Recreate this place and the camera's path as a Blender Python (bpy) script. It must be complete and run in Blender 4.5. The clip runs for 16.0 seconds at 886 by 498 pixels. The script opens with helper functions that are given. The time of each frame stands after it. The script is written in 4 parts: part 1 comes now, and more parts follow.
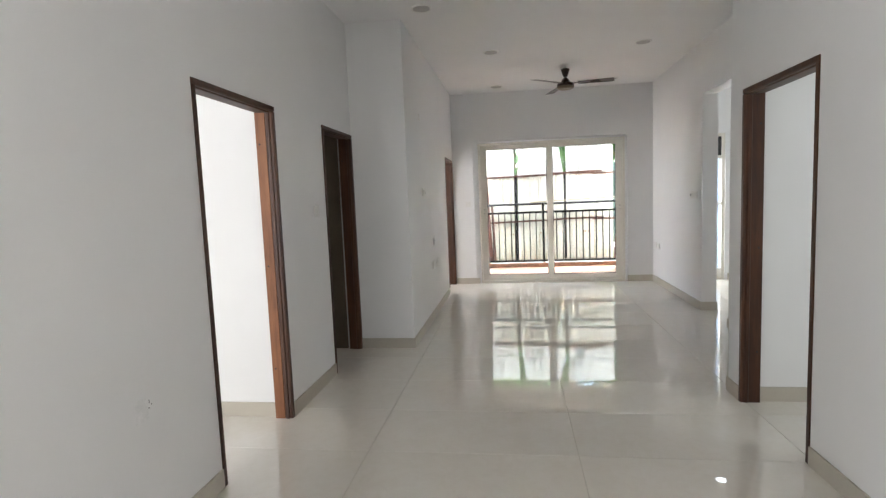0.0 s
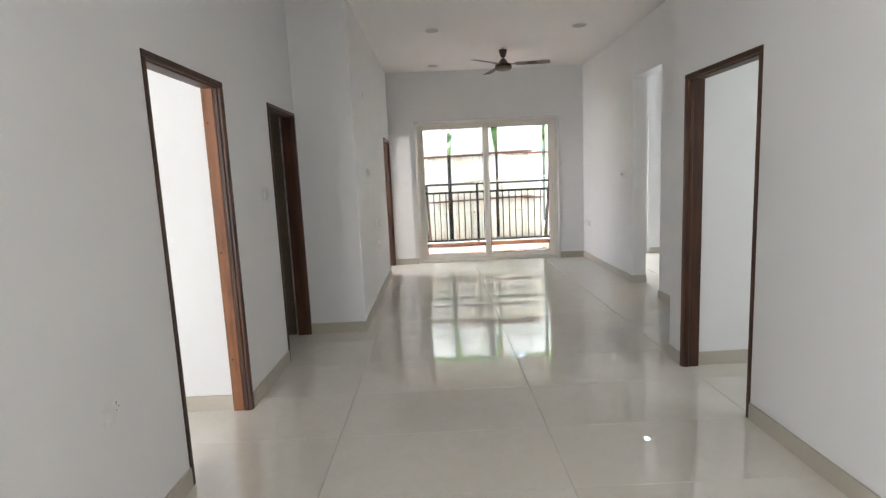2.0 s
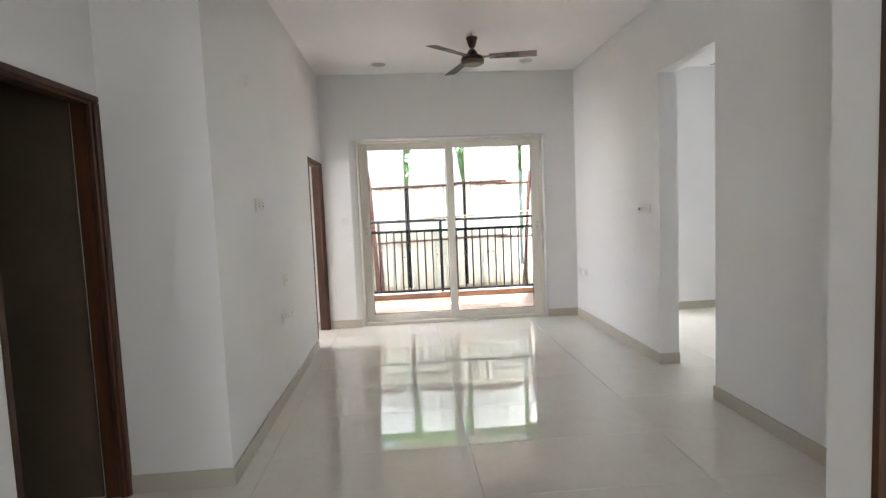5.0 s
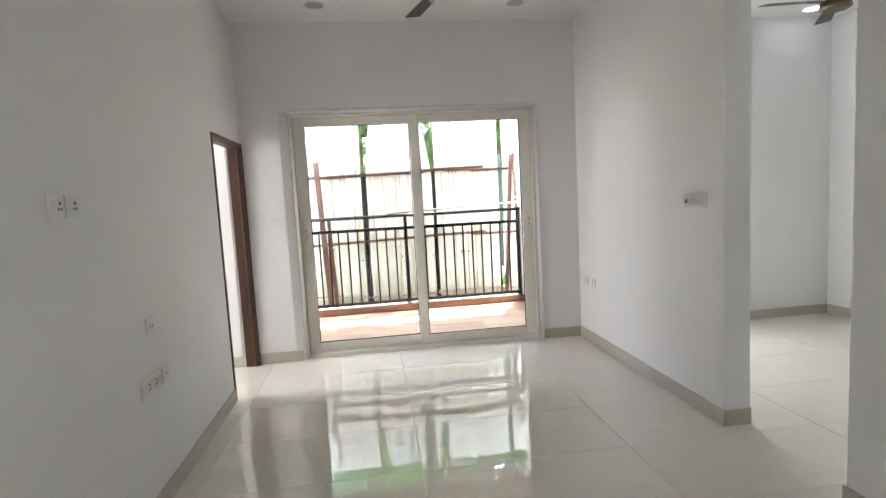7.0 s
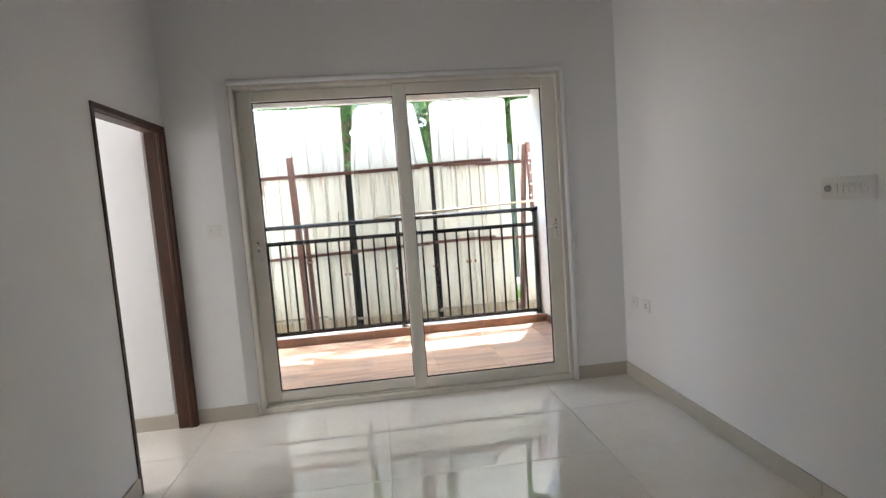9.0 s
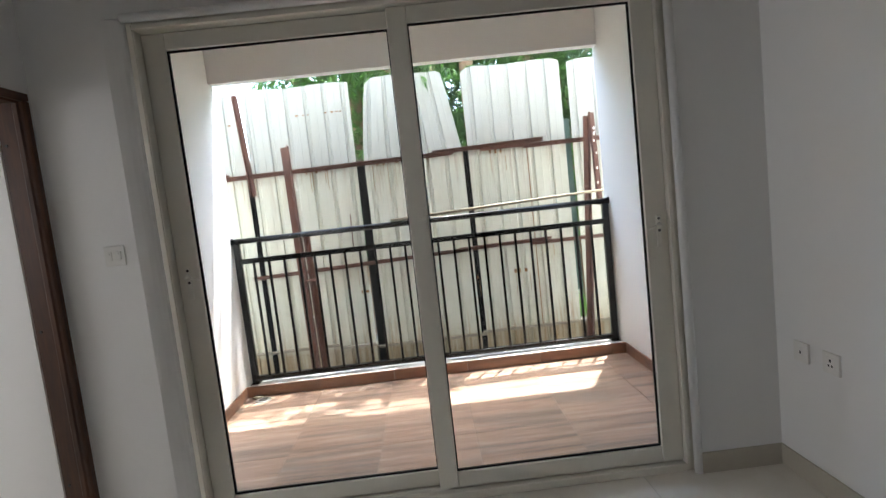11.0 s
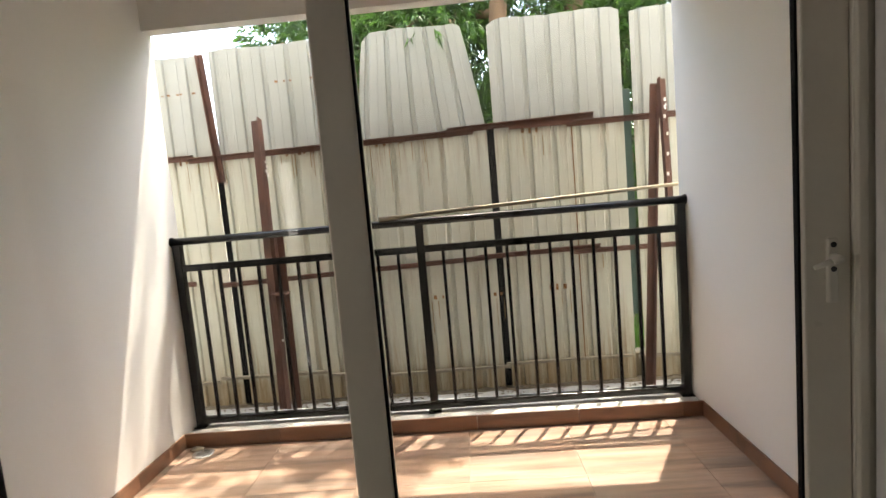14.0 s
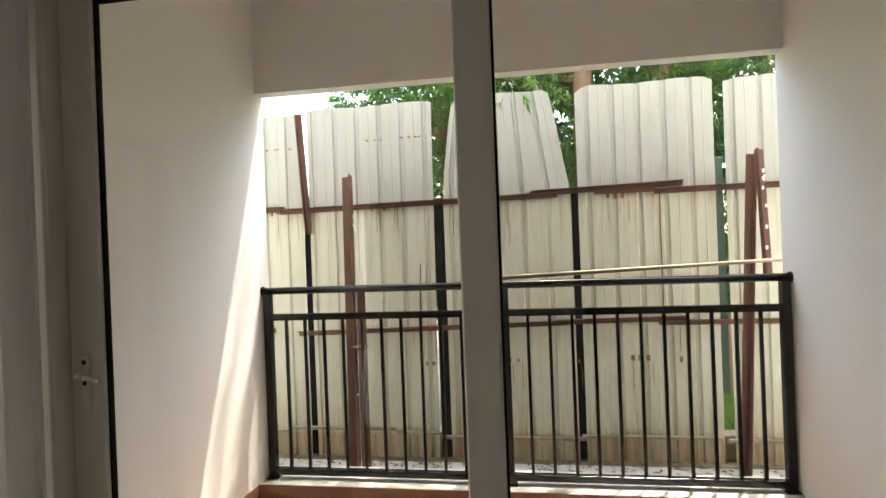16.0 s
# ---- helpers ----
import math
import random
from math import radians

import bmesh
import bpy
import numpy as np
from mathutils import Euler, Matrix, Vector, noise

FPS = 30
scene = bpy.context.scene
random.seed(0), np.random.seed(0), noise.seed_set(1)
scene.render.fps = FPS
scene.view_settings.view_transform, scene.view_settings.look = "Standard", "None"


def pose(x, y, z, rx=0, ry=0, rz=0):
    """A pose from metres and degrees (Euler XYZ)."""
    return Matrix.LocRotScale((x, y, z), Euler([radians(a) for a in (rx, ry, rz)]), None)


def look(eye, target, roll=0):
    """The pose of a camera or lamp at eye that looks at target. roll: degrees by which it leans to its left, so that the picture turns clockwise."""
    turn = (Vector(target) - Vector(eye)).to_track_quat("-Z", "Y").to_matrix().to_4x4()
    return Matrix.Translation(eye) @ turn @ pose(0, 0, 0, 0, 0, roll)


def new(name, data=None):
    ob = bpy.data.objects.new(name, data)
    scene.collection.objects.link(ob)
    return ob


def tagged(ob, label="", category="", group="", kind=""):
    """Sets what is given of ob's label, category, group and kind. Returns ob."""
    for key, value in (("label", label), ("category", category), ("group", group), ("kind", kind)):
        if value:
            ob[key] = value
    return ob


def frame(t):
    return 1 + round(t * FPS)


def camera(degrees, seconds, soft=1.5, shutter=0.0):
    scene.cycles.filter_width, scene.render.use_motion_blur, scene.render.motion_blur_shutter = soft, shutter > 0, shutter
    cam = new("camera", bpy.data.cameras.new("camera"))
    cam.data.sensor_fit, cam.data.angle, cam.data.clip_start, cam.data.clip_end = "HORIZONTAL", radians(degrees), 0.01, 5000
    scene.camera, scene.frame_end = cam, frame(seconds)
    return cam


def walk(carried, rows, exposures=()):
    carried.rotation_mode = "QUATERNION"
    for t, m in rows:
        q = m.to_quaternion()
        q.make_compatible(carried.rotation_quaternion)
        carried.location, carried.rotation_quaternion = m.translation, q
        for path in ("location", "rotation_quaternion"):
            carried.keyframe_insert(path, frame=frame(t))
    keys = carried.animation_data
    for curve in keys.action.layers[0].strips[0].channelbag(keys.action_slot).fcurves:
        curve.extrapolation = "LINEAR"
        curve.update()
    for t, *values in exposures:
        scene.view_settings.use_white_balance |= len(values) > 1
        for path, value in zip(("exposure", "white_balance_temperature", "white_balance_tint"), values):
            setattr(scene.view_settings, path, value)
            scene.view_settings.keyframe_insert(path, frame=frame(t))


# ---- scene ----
cam = camera(80.1, 16.0, soft=1.35, shutter=0.0)
PATH = [
    (0, (0.393, 0.03, 1.454), (0.12, 2.002, 1.263), -2.3),
    (0.5, (0.2, 0.105, 1.486), (0.239, 2.087, 1.22), -4.0),
    (1, (0.175, 0.072, 1.486), (0.314, 2.042, 1.168), -2.9),
    (1.5, (0.154, 0.0, 1.474), (0.219, 1.975, 1.166), -1.8),
    (2, (0.133, 0.022, 1.476), (0.147, 2.002, 1.197), -2.6),
    (2.5, (0.159, 0.184, 1.46), (0.215, 2.163, 1.179), -3.8),
    (3, (0.266, 0.576, 1.446), (0.37, 2.553, 1.166), -2.6),
    (3.5, (0.289, 0.926, 1.453), (0.381, 2.912, 1.237), -2.3),
    (3.7, (0.277, 1.103, 1.473), (0.372, 3.097, 1.351), -2.4),
    (5.8, (0.473, 2.826, 1.448), (0.692, 4.806, 1.275), -4.0),
    (6, (0.495, 2.995, 1.487), (0.759, 4.977, 1.465), -5.7),
    (6.5, (0.54, 3.35, 1.501), (0.831, 5.329, 1.549), -5.2),
    (7, (0.523, 3.742, 1.492), (0.782, 5.715, 1.294), -3.1),
    (7.5, (0.567, 4.09, 1.448), (0.787, 6.05, 1.114), -3.1),
    (8, (0.635, 4.434, 1.463), (0.765, 6.42, 1.261), -3.5),
    (8.5, (0.68, 4.756, 1.458), (0.833, 6.745, 1.324), -3.9),
    (9, (0.747, 5.025, 1.442), (0.985, 7.002, 1.258), -4.2),
    (9.2, (0.8, 5.151, 1.413), (1.112, 7.114, 1.183), -4.9),
    (11.3, (1.002, 6.619, 1.427), (0.963, 8.611, 1.249), -5.6),
    (11.5, (1.003, 6.71, 1.42), (0.909, 8.699, 1.229), -4.9),
    (12, (0.989, 6.964, 1.418), (0.894, 8.952, 1.22), -4.3),
    (12.5, (0.994, 7.226, 1.433), (0.911, 9.218, 1.279), -3.6),
    (13, (1.127, 7.443, 1.41), (1.023, 9.43, 1.21), -5.1),
    (13.5, (1.246, 7.591, 1.419), (1.096, 9.576, 1.225), -4.7),
    (14, (1.261, 7.635, 1.42), (1.155, 9.622, 1.215), -5.0),
    (14.5, (1.224, 7.661, 1.407), (1.125, 9.596, 0.908), -5.2),
    (15, (1.158, 7.68, 1.427), (0.959, 9.508, 0.641), -3.9),
    (15.5, (1.11, 7.646, 1.454), (0.756, 9.592, 1.162), -1.3),
    (16, (1.076, 7.637, 1.503), (0.778, 9.614, 1.5), -2.2),
]
EXPOSURES = [(0.0, 5.32, 6120, 9.5), (3.7, 5.38, 6120, 9.5), (5.8, 5.52, 6100, 9.5), (7.2, 5.22, 6150, 9.5), (9.2, 4.5, 6150, 9.5), (11.3, 3.78, 6080, 7), (12.5, 3.58, 6050, 7), (13.6, 3.22, 7050, 9), (14.6, 3.3, 7350, 11), (15.1, 3.4, 7350, 11), (15.5, 3.18, 7200, 9), (16.0, 3.35, 7300, 9)]
walk(cam, [(t, look(eye, target, roll)) for t, eye, target, roll in PATH], EXPOSURES)
# ---- plan ----
CEILING = 3.13
XL, XP, XR, XC = -1.150, -0.615, 2.578, 1.88     # hall left, living left, living right, hall right
YB, YP, YN = -3.0, 5.02, 8.82                   # back wall, recess end, window wall
TH = 0.14
WX0, WX1, WZ1 = -0.188, 2.170, 2.338          # opening of the sliding door


# ---- world and lights ----
SUN_DIR = Vector((0.20, 0.36, 1.0)).normalized()      # from the ground towards the sun
world = bpy.data.worlds.new("world")
scene.world = world
world.use_nodes = True
wn = world.node_tree.nodes
wl = world.node_tree.links
sky = wn.new("ShaderNodeTexSky")
sky.sky_type, sky.sun_disc = "NISHITA", False
sky.sun_elevation = math.asin(SUN_DIR.z)
sky.sun_rotation = math.atan2(SUN_DIR.x, SUN_DIR.y)
sky.air_density, sky.dust_density, sky.ozone_density = 1.0, 3.0, 1.0
wl.new(sky.outputs[0], wn["Background"].inputs[0])
wn["Background"].inputs[1].default_value = 0.15


def sun_lamp(energy):
    d = bpy.data.lights.new("sun", "SUN")
    d.energy, d.angle, d.color = energy, radians(0.6), (1.0, 0.965, 0.93)
    o = new("sun", d)
    o.matrix_world = look(SUN_DIR * 40, (0, 0, 0))
    return o


def area_lamp(name, at, to, w, h, energy, color):
    d = bpy.data.lights.new(name, "AREA")
    d.shape, d.size, d.size_y, d.energy, d.color = "RECTANGLE", w, h, energy, color
    o = new(name, d)
    o.matrix_world = look(at, to)
    return o


sun_lamp(1.3)
DAY = (1.0, 0.99, 0.98)
COOL = (0.97, 1.0, 0.97)
WARM = (1.0, 0.95, 0.93)
# room daylight; only the dining window is built, the other windows are unseen
area_lamp("bedroom_daylight", (-3.55, 1.6, 1.6), (-1.0, 2.2, 1.1), 1.6, 1.3, 0.20, WARM)
area_lamp("study_daylight", (4.35, 2.0, 1.6), (2.0, 2.6, 1.1), 1.5, 1.3, 0.8, COOL)
area_lamp("guest_daylight", (-2.80, 8.05, 1.6), (-0.6, 8.1, 1.3), 1.2, 1.2, 2.2, WARM)
area_lamp("dining_daylight", (3.2, 8.95, 1.3), (3.4, 6.0, 0.8), 0.6, 1.8, 1.05, DAY)
# Fill lamp added at the unseen south end to brighten the hall.
area_lamp("hall_fill", (XL - 1.3, -1.9, 1.6), (2.0, -0.7, 1.8), 1.9, 1.7, 4.5, DAY)


# ---- materials ----
def node_mat(name):
    m = bpy.data.materials.new(name)
    m.use_nodes = True
    nt = m.node_tree
    return m, nt, nt.nodes["Principled BSDF"]


def tex_coord(nt, scale=(1, 1, 1), jitter=False, kind="Object"):
    tc = nt.nodes.new("ShaderNodeTexCoord")
    mp = nt.nodes.new("ShaderNodeMapping")
    mp.inputs["Scale"].default_value = scale
    nt.links.new(tc.outputs[kind], mp.inputs["Vector"])
    if jitter:
        oi = nt.nodes.new("ShaderNodeObjectInfo")
        mu = nt.nodes.new("ShaderNodeVectorMath")
        mu.operation = "SCALE"
        mu.inputs[0].default_value = (37.0, 53.0, 19.0)
        nt.links.new(oi.outputs["Random"], mu.inputs["Scale"])
        nt.links.new(mu.outputs[0], mp.inputs["Location"])
    return mp


def noise_tex(nt, vec, scale, detail=4, rough=0.55, distortion=0.0):
    n = nt.nodes.new("ShaderNodeTexNoise")
    n.inputs["Scale"].default_value = scale
    n.inputs["Detail"].default_value = detail
    n.inputs["Roughness"].default_value = rough
    n.inputs["Distortion"].default_value = distortion
    nt.links.new(vec.outputs[0], n.inputs["Vector"])
    return n


def ramp(nt, fac, stops):
    r = nt.nodes.new("ShaderNodeValToRGB")
    el = r.color_ramp.elements
    while len(el) < len(stops):
        el.new(0.5)
    for e, (p, c) in zip(el, stops):
        e.position, e.color = p, (*c, 1)
    nt.links.new(fac, r.inputs["Fac"])
    return r


def mix(nt, kind, fac, a, b):
    n = nt.nodes.new("ShaderNodeMix")
    n.data_type, n.blend_type = "RGBA", kind
    for sock, val in (("Factor", fac), ("A", a), ("B", b)):
        s = [k for k in n.inputs if k.name == sock and k.enabled][0]
        if isinstance(val, (int, float)):
            s.default_value = val
        elif isinstance(val, tuple):
            s.default_value = (*val, 1)
        else:
            nt.links.new(val, s)
    return [k for k in n.outputs if k.enabled][0]


def bump(nt, bsdf, height, strength, dist=0.01):
    b = nt.nodes.new("ShaderNodeBump")
    b.inputs["Strength"].default_value = strength
    b.inputs["Distance"].default_value = dist
    nt.links.new(height, b.inputs["Height"])
    nt.links.new(b.outputs[0], bsdf.inputs["Normal"])


def mottled(name, base, rough=0.5, metal=0.0, var=0.06, scale=3.0, fine=60.0, bumps=0.1, jitter=False, spec=0.5, stretch=(1, 1, 1)):
    m, nt, b = node_mat(name)
    mp = tex_coord(nt, stretch, jitter)
    n1 = noise_tex(nt, mp, scale, 5)
    n2 = noise_tex(nt, mp, fine, 3)
    lo = tuple(c * (1 - var) for c in base)
    hi = tuple(min(1, c * (1 + var)) for c in base)
    r1 = ramp(nt, n1.outputs["Fac"], [(0.3, lo), (0.7, hi)])
    r2 = ramp(nt, n2.outputs["Fac"], [(0.3, (1 - var * 0.7,) * 3), (0.7, (1, 1, 1))])
    nt.links.new(mix(nt, "MULTIPLY", 1.0, r1.outputs[0], r2.outputs[0]), b.inputs["Base Color"])
    rr = ramp(nt, n1.outputs["Fac"], [(0.3, (max(0, rough - 0.05),) * 3), (0.7, (min(1, rough + 0.08),) * 3)])
    nt.links.new(rr.outputs[0], b.inputs["Roughness"])
    b.inputs["Metallic"].default_value = metal
    b.inputs["Specular IOR Level"].default_value = spec
    if bumps:
        bump(nt, b, n2.outputs["Fac"], bumps, 0.004)
    return m


def plaster_material(name, base, rough=0.62, spec=0.3):
    m, nt, b = node_mat(name)
    mp = tex_coord(nt)
    big = noise_tex(nt, mp, 0.9, 3)
    roller = noise_tex(nt, mp, 140, 3)
    waves = noise_tex(nt, mp, 5, 4)
    r = ramp(nt, big.outputs["Fac"], [(0.3, tuple(c * 0.96 for c in base)), (0.7, base)])
    nt.links.new(r.outputs[0], b.inputs["Base Color"])
    b.inputs["Roughness"].default_value = rough
    b.inputs["Specular IOR Level"].default_value = spec
    h = mix(nt, "MIX", 0.5, roller.outputs["Fac"], waves.outputs["Fac"])
    bump(nt, b, h, 0.08, 0.006)
    return m


def tile_material():
    m, nt, b = node_mat("polished_tile")
    mp = tex_coord(nt, (1, 1, 1), True)
    cloud = noise_tex(nt, mp, 2.2, 6, 0.6, 0.8)
    vein = noise_tex(nt, mp, 9, 8, 0.7, 1.5)
    r = ramp(nt, cloud.outputs["Fac"], [(0.3, (0.78, 0.733, 0.65)), (0.55, (0.80, 0.757, 0.678)), (0.75, (0.82, 0.783, 0.71))])
    v = ramp(nt, vein.outputs["Fac"], [(0.42, (0.975, 0.97, 0.96)), (0.55, (1, 1, 1))])
    nt.links.new(mix(nt, "MULTIPLY", 1.0, r.outputs[0], v.outputs[0]), b.inputs["Base Color"])
    sm = noise_tex(nt, mp, 6, 5)
    rr = ramp(nt, sm.outputs["Fac"], [(0.3, (0.0,) * 3), (0.75, (0.003,) * 3)])
    nt.links.new(rr.outputs[0], b.inputs["Roughness"])
    b.inputs["IOR"].default_value = 2.0
    return m


def wood_material(name, dark, mid, light, rough=0.45):
    m, nt, b = node_mat(name)
    mp = tex_coord(nt, (8, 8, 0.7), True)
    g = noise_tex(nt, mp, 2.0, 7, 0.65, 0.6)
    f = noise_tex(nt, mp, 16, 4)
    k = noise_tex(nt, tex_coord(nt, (1, 1, 1), True), 3.0, 3)
    r = ramp(nt, g.outputs["Fac"], [(0.28, dark), (0.5, mid), (0.75, light)])
    r2 = ramp(nt, f.outputs["Fac"], [(0.3, (0.86,) * 3), (0.6, (1, 1, 1))])
    r3 = ramp(nt, k.outputs["Fac"], [(0.3, (0.8, 0.78, 0.76)), (0.6, (1, 1, 1))])
    c = mix(nt, "MULTIPLY", 1.0, r.outputs[0], r2.outputs[0])
    nt.links.new(mix(nt, "MULTIPLY", 1.0, c, r3.outputs[0]), b.inputs["Base Color"])
    b.inputs["Roughness"].default_value = rough
    bump(nt, b, g.outputs["Fac"], 0.15, 0.003)
    return m


def deck_material(name, stops, streak=(0.7, 11.0, 11.0), rough=0.30, dust=0.15):
    m, nt, b = node_mat(name)
    mp = tex_coord(nt, streak, True)
    g = noise_tex(nt, mp, 1.6, 6, 0.62, 0.12)
    f = noise_tex(nt, mp, 9, 5, 0.6)
    broad = noise_tex(nt, tex_coord(nt, (0.45, 5.5, 5.5), True), 1.5, 3)
    r = ramp(nt, g.outputs["Fac"], stops)
    r2 = ramp(nt, f.outputs["Fac"], [(0.3, (0.72, 0.71, 0.70)), (0.62, (1, 1, 1))])
    c = mix(nt, "MULTIPLY", 1.0, r.outputs[0], r2.outputs[0])
    r3 = ramp(nt, broad.outputs["Fac"], [(0.38, (0.46, 0.50, 0.54)), (0.52, (1, 1, 1))])
    body = mix(nt, "MULTIPLY", 0.8, c, r3.outputs[0])
    film = noise_tex(nt, tex_coord(nt, (1.0, 2.0, 2.0), True), 2.6, 6, 0.65)
    rf = ramp(nt, film.outputs["Fac"], [(0.35, (dust * 0.5,) * 3), (0.7, (min(1.0, dust * 1.6),) * 3)])
    nt.links.new(mix(nt, "MIX", rf.outputs[0], body, (0.56, 0.50, 0.45)), b.inputs["Base Color"])
    b.inputs["Roughness"].default_value = rough
    bump(nt, b, f.outputs["Fac"], 0.08, 0.002)
    return m


def sheet_material():
    """Painted corrugated sheet: cream paint, yellowing, rust runs below the rails, top dimmed against strong light."""
    m, nt, b = node_mat("painted_sheet")
    mp = tex_coord(nt)
    fine = noise_tex(nt, mp, 18, 5)
    run = noise_tex(nt, tex_coord(nt, (16, 16, 0.9)), 1.6, 6, 0.65)
    stain = noise_tex(nt, tex_coord(nt, (3.0, 3.0, 0.8)), 1.5, 4)
    base = ramp(nt, stain.outputs["Fac"], [(0.3, (0.56, 0.56, 0.50)), (0.55, (0.60, 0.603, 0.555)), (0.75, (0.61, 0.617, 0.58))])
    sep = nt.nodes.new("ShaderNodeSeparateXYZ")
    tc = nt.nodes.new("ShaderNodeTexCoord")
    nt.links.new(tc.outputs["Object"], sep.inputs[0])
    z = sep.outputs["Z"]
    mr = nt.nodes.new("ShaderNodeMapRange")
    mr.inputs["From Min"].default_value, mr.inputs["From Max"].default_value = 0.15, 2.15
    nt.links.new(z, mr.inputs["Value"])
    band = ramp(nt, mr.outputs[0], [(0.0, (0.9,) * 3), (0.16, (0.35,) * 3), (0.30, (0.18,) * 3), (0.43, (0.45,) * 3), (0.46, (0.1,) * 3),
                                    (0.72, (0.12,) * 3), (0.925, (0.75,) * 3), (0.945, (0.0,) * 3)])
    rust = ramp(nt, run.outputs["Fac"], [(0.5, (0, 0, 0)), (0.72, (1, 1, 1))])
    f1 = mix(nt, "MULTIPLY", 1.0, rust.outputs[0], band.outputs[0])
    # Foot grime and yellowing; above 0.945 darkened to offset the strong light there.
    grime_and_dim = ramp(nt, mr.outputs[0], [(0.0, (0.85, 0.79, 0.67)), (0.25, (0.97, 0.965, 0.895)), (0.925, (0.968, 0.968, 0.91)), (0.945, (0.73, 0.745, 0.755))])
    c1 = mix(nt, "MULTIPLY", 1.0, base.outputs[0], grime_and_dim.outputs[0])
    c2 = mix(nt, "MIX", f1, c1, (0.27, 0.14, 0.06))
    foot = nt.nodes.new("ShaderNodeMapRange")
    foot.inputs["From Min"].default_value, foot.inputs["From Max"].default_value = 0.0, 0.25
    nt.links.new(z, foot.inputs["Value"])
    mud = ramp(nt, foot.outputs[0], [(0.0, (1.0,) * 3), (0.70, (0.8,) * 3), (0.82, (0.15,) * 3), (1.0, (0.0,) * 3)])
    splash = ramp(nt, run.outputs["Fac"], [(0.34, (0.25,) * 3), (0.6, (1, 1, 1))])
    f2 = mix(nt, "MULTIPLY", 1.0, mud.outputs[0], splash.outputs[0])
    c2 = mix(nt, "MIX", f2, c2, (0.31, 0.225, 0.125))
    sp = ramp(nt, fine.outputs["Fac"], [(0.25, (0.9,) * 3), (0.5, (1, 1, 1))])
    nt.links.new(mix(nt, "MULTIPLY", 1.0, c2, sp.outputs[0]), b.inputs["Base Color"])
    b.inputs["Roughness"].default_value = 0.6
    b.inputs["Specular IOR Level"].default_value = 0.25
    bump(nt, b, fine.outputs["Fac"], 0.08, 0.004)
    return m


def leaf_material(name, dark, light):
    m, nt, b = node_mat(name)
    g = nt.nodes.new("ShaderNodeNewGeometry")
    r = ramp(nt, g.outputs["Random Per Island"], [(0.0, dark), (0.6, tuple((a + c) / 2 for a, c in zip(dark, light))), (1.0, light)])
    nt.links.new(r.outputs[0], b.inputs["Base Color"])
    b.inputs["Roughness"].default_value = 0.42
    t = nt.nodes.new("ShaderNodeBsdfTranslucent")
    hs = nt.nodes.new("ShaderNodeHueSaturation")
    hs.inputs["Value"].default_value = 1.6
    nt.links.new(r.outputs[0], hs.inputs["Color"])
    nt.links.new(hs.outputs[0], t.inputs["Color"])
    ms = nt.nodes.new("ShaderNodeMixShader")
    ms.inputs[0].default_value = 0.42
    nt.links.new(b.outputs[0], ms.inputs[1])
    nt.links.new(t.outputs[0], ms.inputs[2])
    nt.links.new(ms.outputs[0], nt.nodes["Material Output"].inputs["Surface"])
    return m


def glass_material(name="clear_glass"):
    """Thin clear pane: passes light straight on, and mirrors by Fresnel."""
    m, nt, b = node_mat(name)
    nt.nodes.remove(b)
    t = nt.nodes.new("ShaderNodeBsdfTransparent")
    t.inputs[0].default_value = (0.965, 0.98, 0.97, 1)
    g = nt.nodes.new("ShaderNodeBsdfGlossy")
    g.inputs["Roughness"].default_value = 0.0
    f = nt.nodes.new("ShaderNodeLayerWeight")
    f.inputs["Blend"].default_value = 0.5
    p = nt.nodes.new("ShaderNodeMath")
    p.operation = "POWER"
    p.inputs[1].default_value = 5.0
    nt.links.new(f.outputs["Facing"], p.inputs[0])
    q = nt.nodes.new("ShaderNodeMath")
    q.operation = "MULTIPLY_ADD"
    q.inputs[1].default_value, q.inputs[2].default_value = 0.9, 0.03
    nt.links.new(p.outputs[0], q.inputs[0])
    ms = nt.nodes.new("ShaderNodeMixShader")
    nt.links.new(q.outputs[0], ms.inputs[0])
    nt.links.new(t.outputs[0], ms.inputs[1])
    nt.links.new(g.outputs[0], ms.inputs[2])
    nt.links.new(ms.outputs[0], nt.nodes["Material Output"].inputs["Surface"])
    return m


def lamp_material(name, color, strength):
    m, nt, b = node_mat(name)
    b.inputs["Base Color"].default_value = (0.8, 0.8, 0.8, 1)
    b.inputs["Emission Color"].default_value = (*color, 1)
    b.inputs["Emission Strength"].default_value = strength
    return m


PAINT = plaster_material("wall_paint", (0.865, 0.855, 0.84))
CEIL = plaster_material("ceiling_paint", (0.90, 0.885, 0.87))
OUTWALL = plaster_material("outer_paint", (0.86, 0.835, 0.785))
FACADE = plaster_material("facade_paint", (0.64, 0.63, 0.61), 0.9, 0.1)
TILE = tile_material()
GROUT = mottled("grout", (0.61, 0.565, 0.475), 0.8, var=0.1)
DARKGROUT = mottled("dark_grout", (0.46, 0.39, 0.32), 0.8, var=0.1)
SKIRT = mottled("skirting_tile", (0.53, 0.485, 0.405), 0.42, var=0.04, scale=3, jitter=True, bumps=0.02)
WOOD = wood_material("stained_wood", (0.028, 0.010, 0.005), (0.068, 0.024, 0.009), (0.125, 0.046, 0.016))
ORANGEWOOD = wood_material("orange_wood", (0.15, 0.055, 0.020), (0.27, 0.105, 0.040), (0.36, 0.155, 0.065), 0.55)
UPVC = mottled("white_upvc", (0.81, 0.77, 0.68), 0.32, var=0.03, scale=1.5, bumps=0.01)
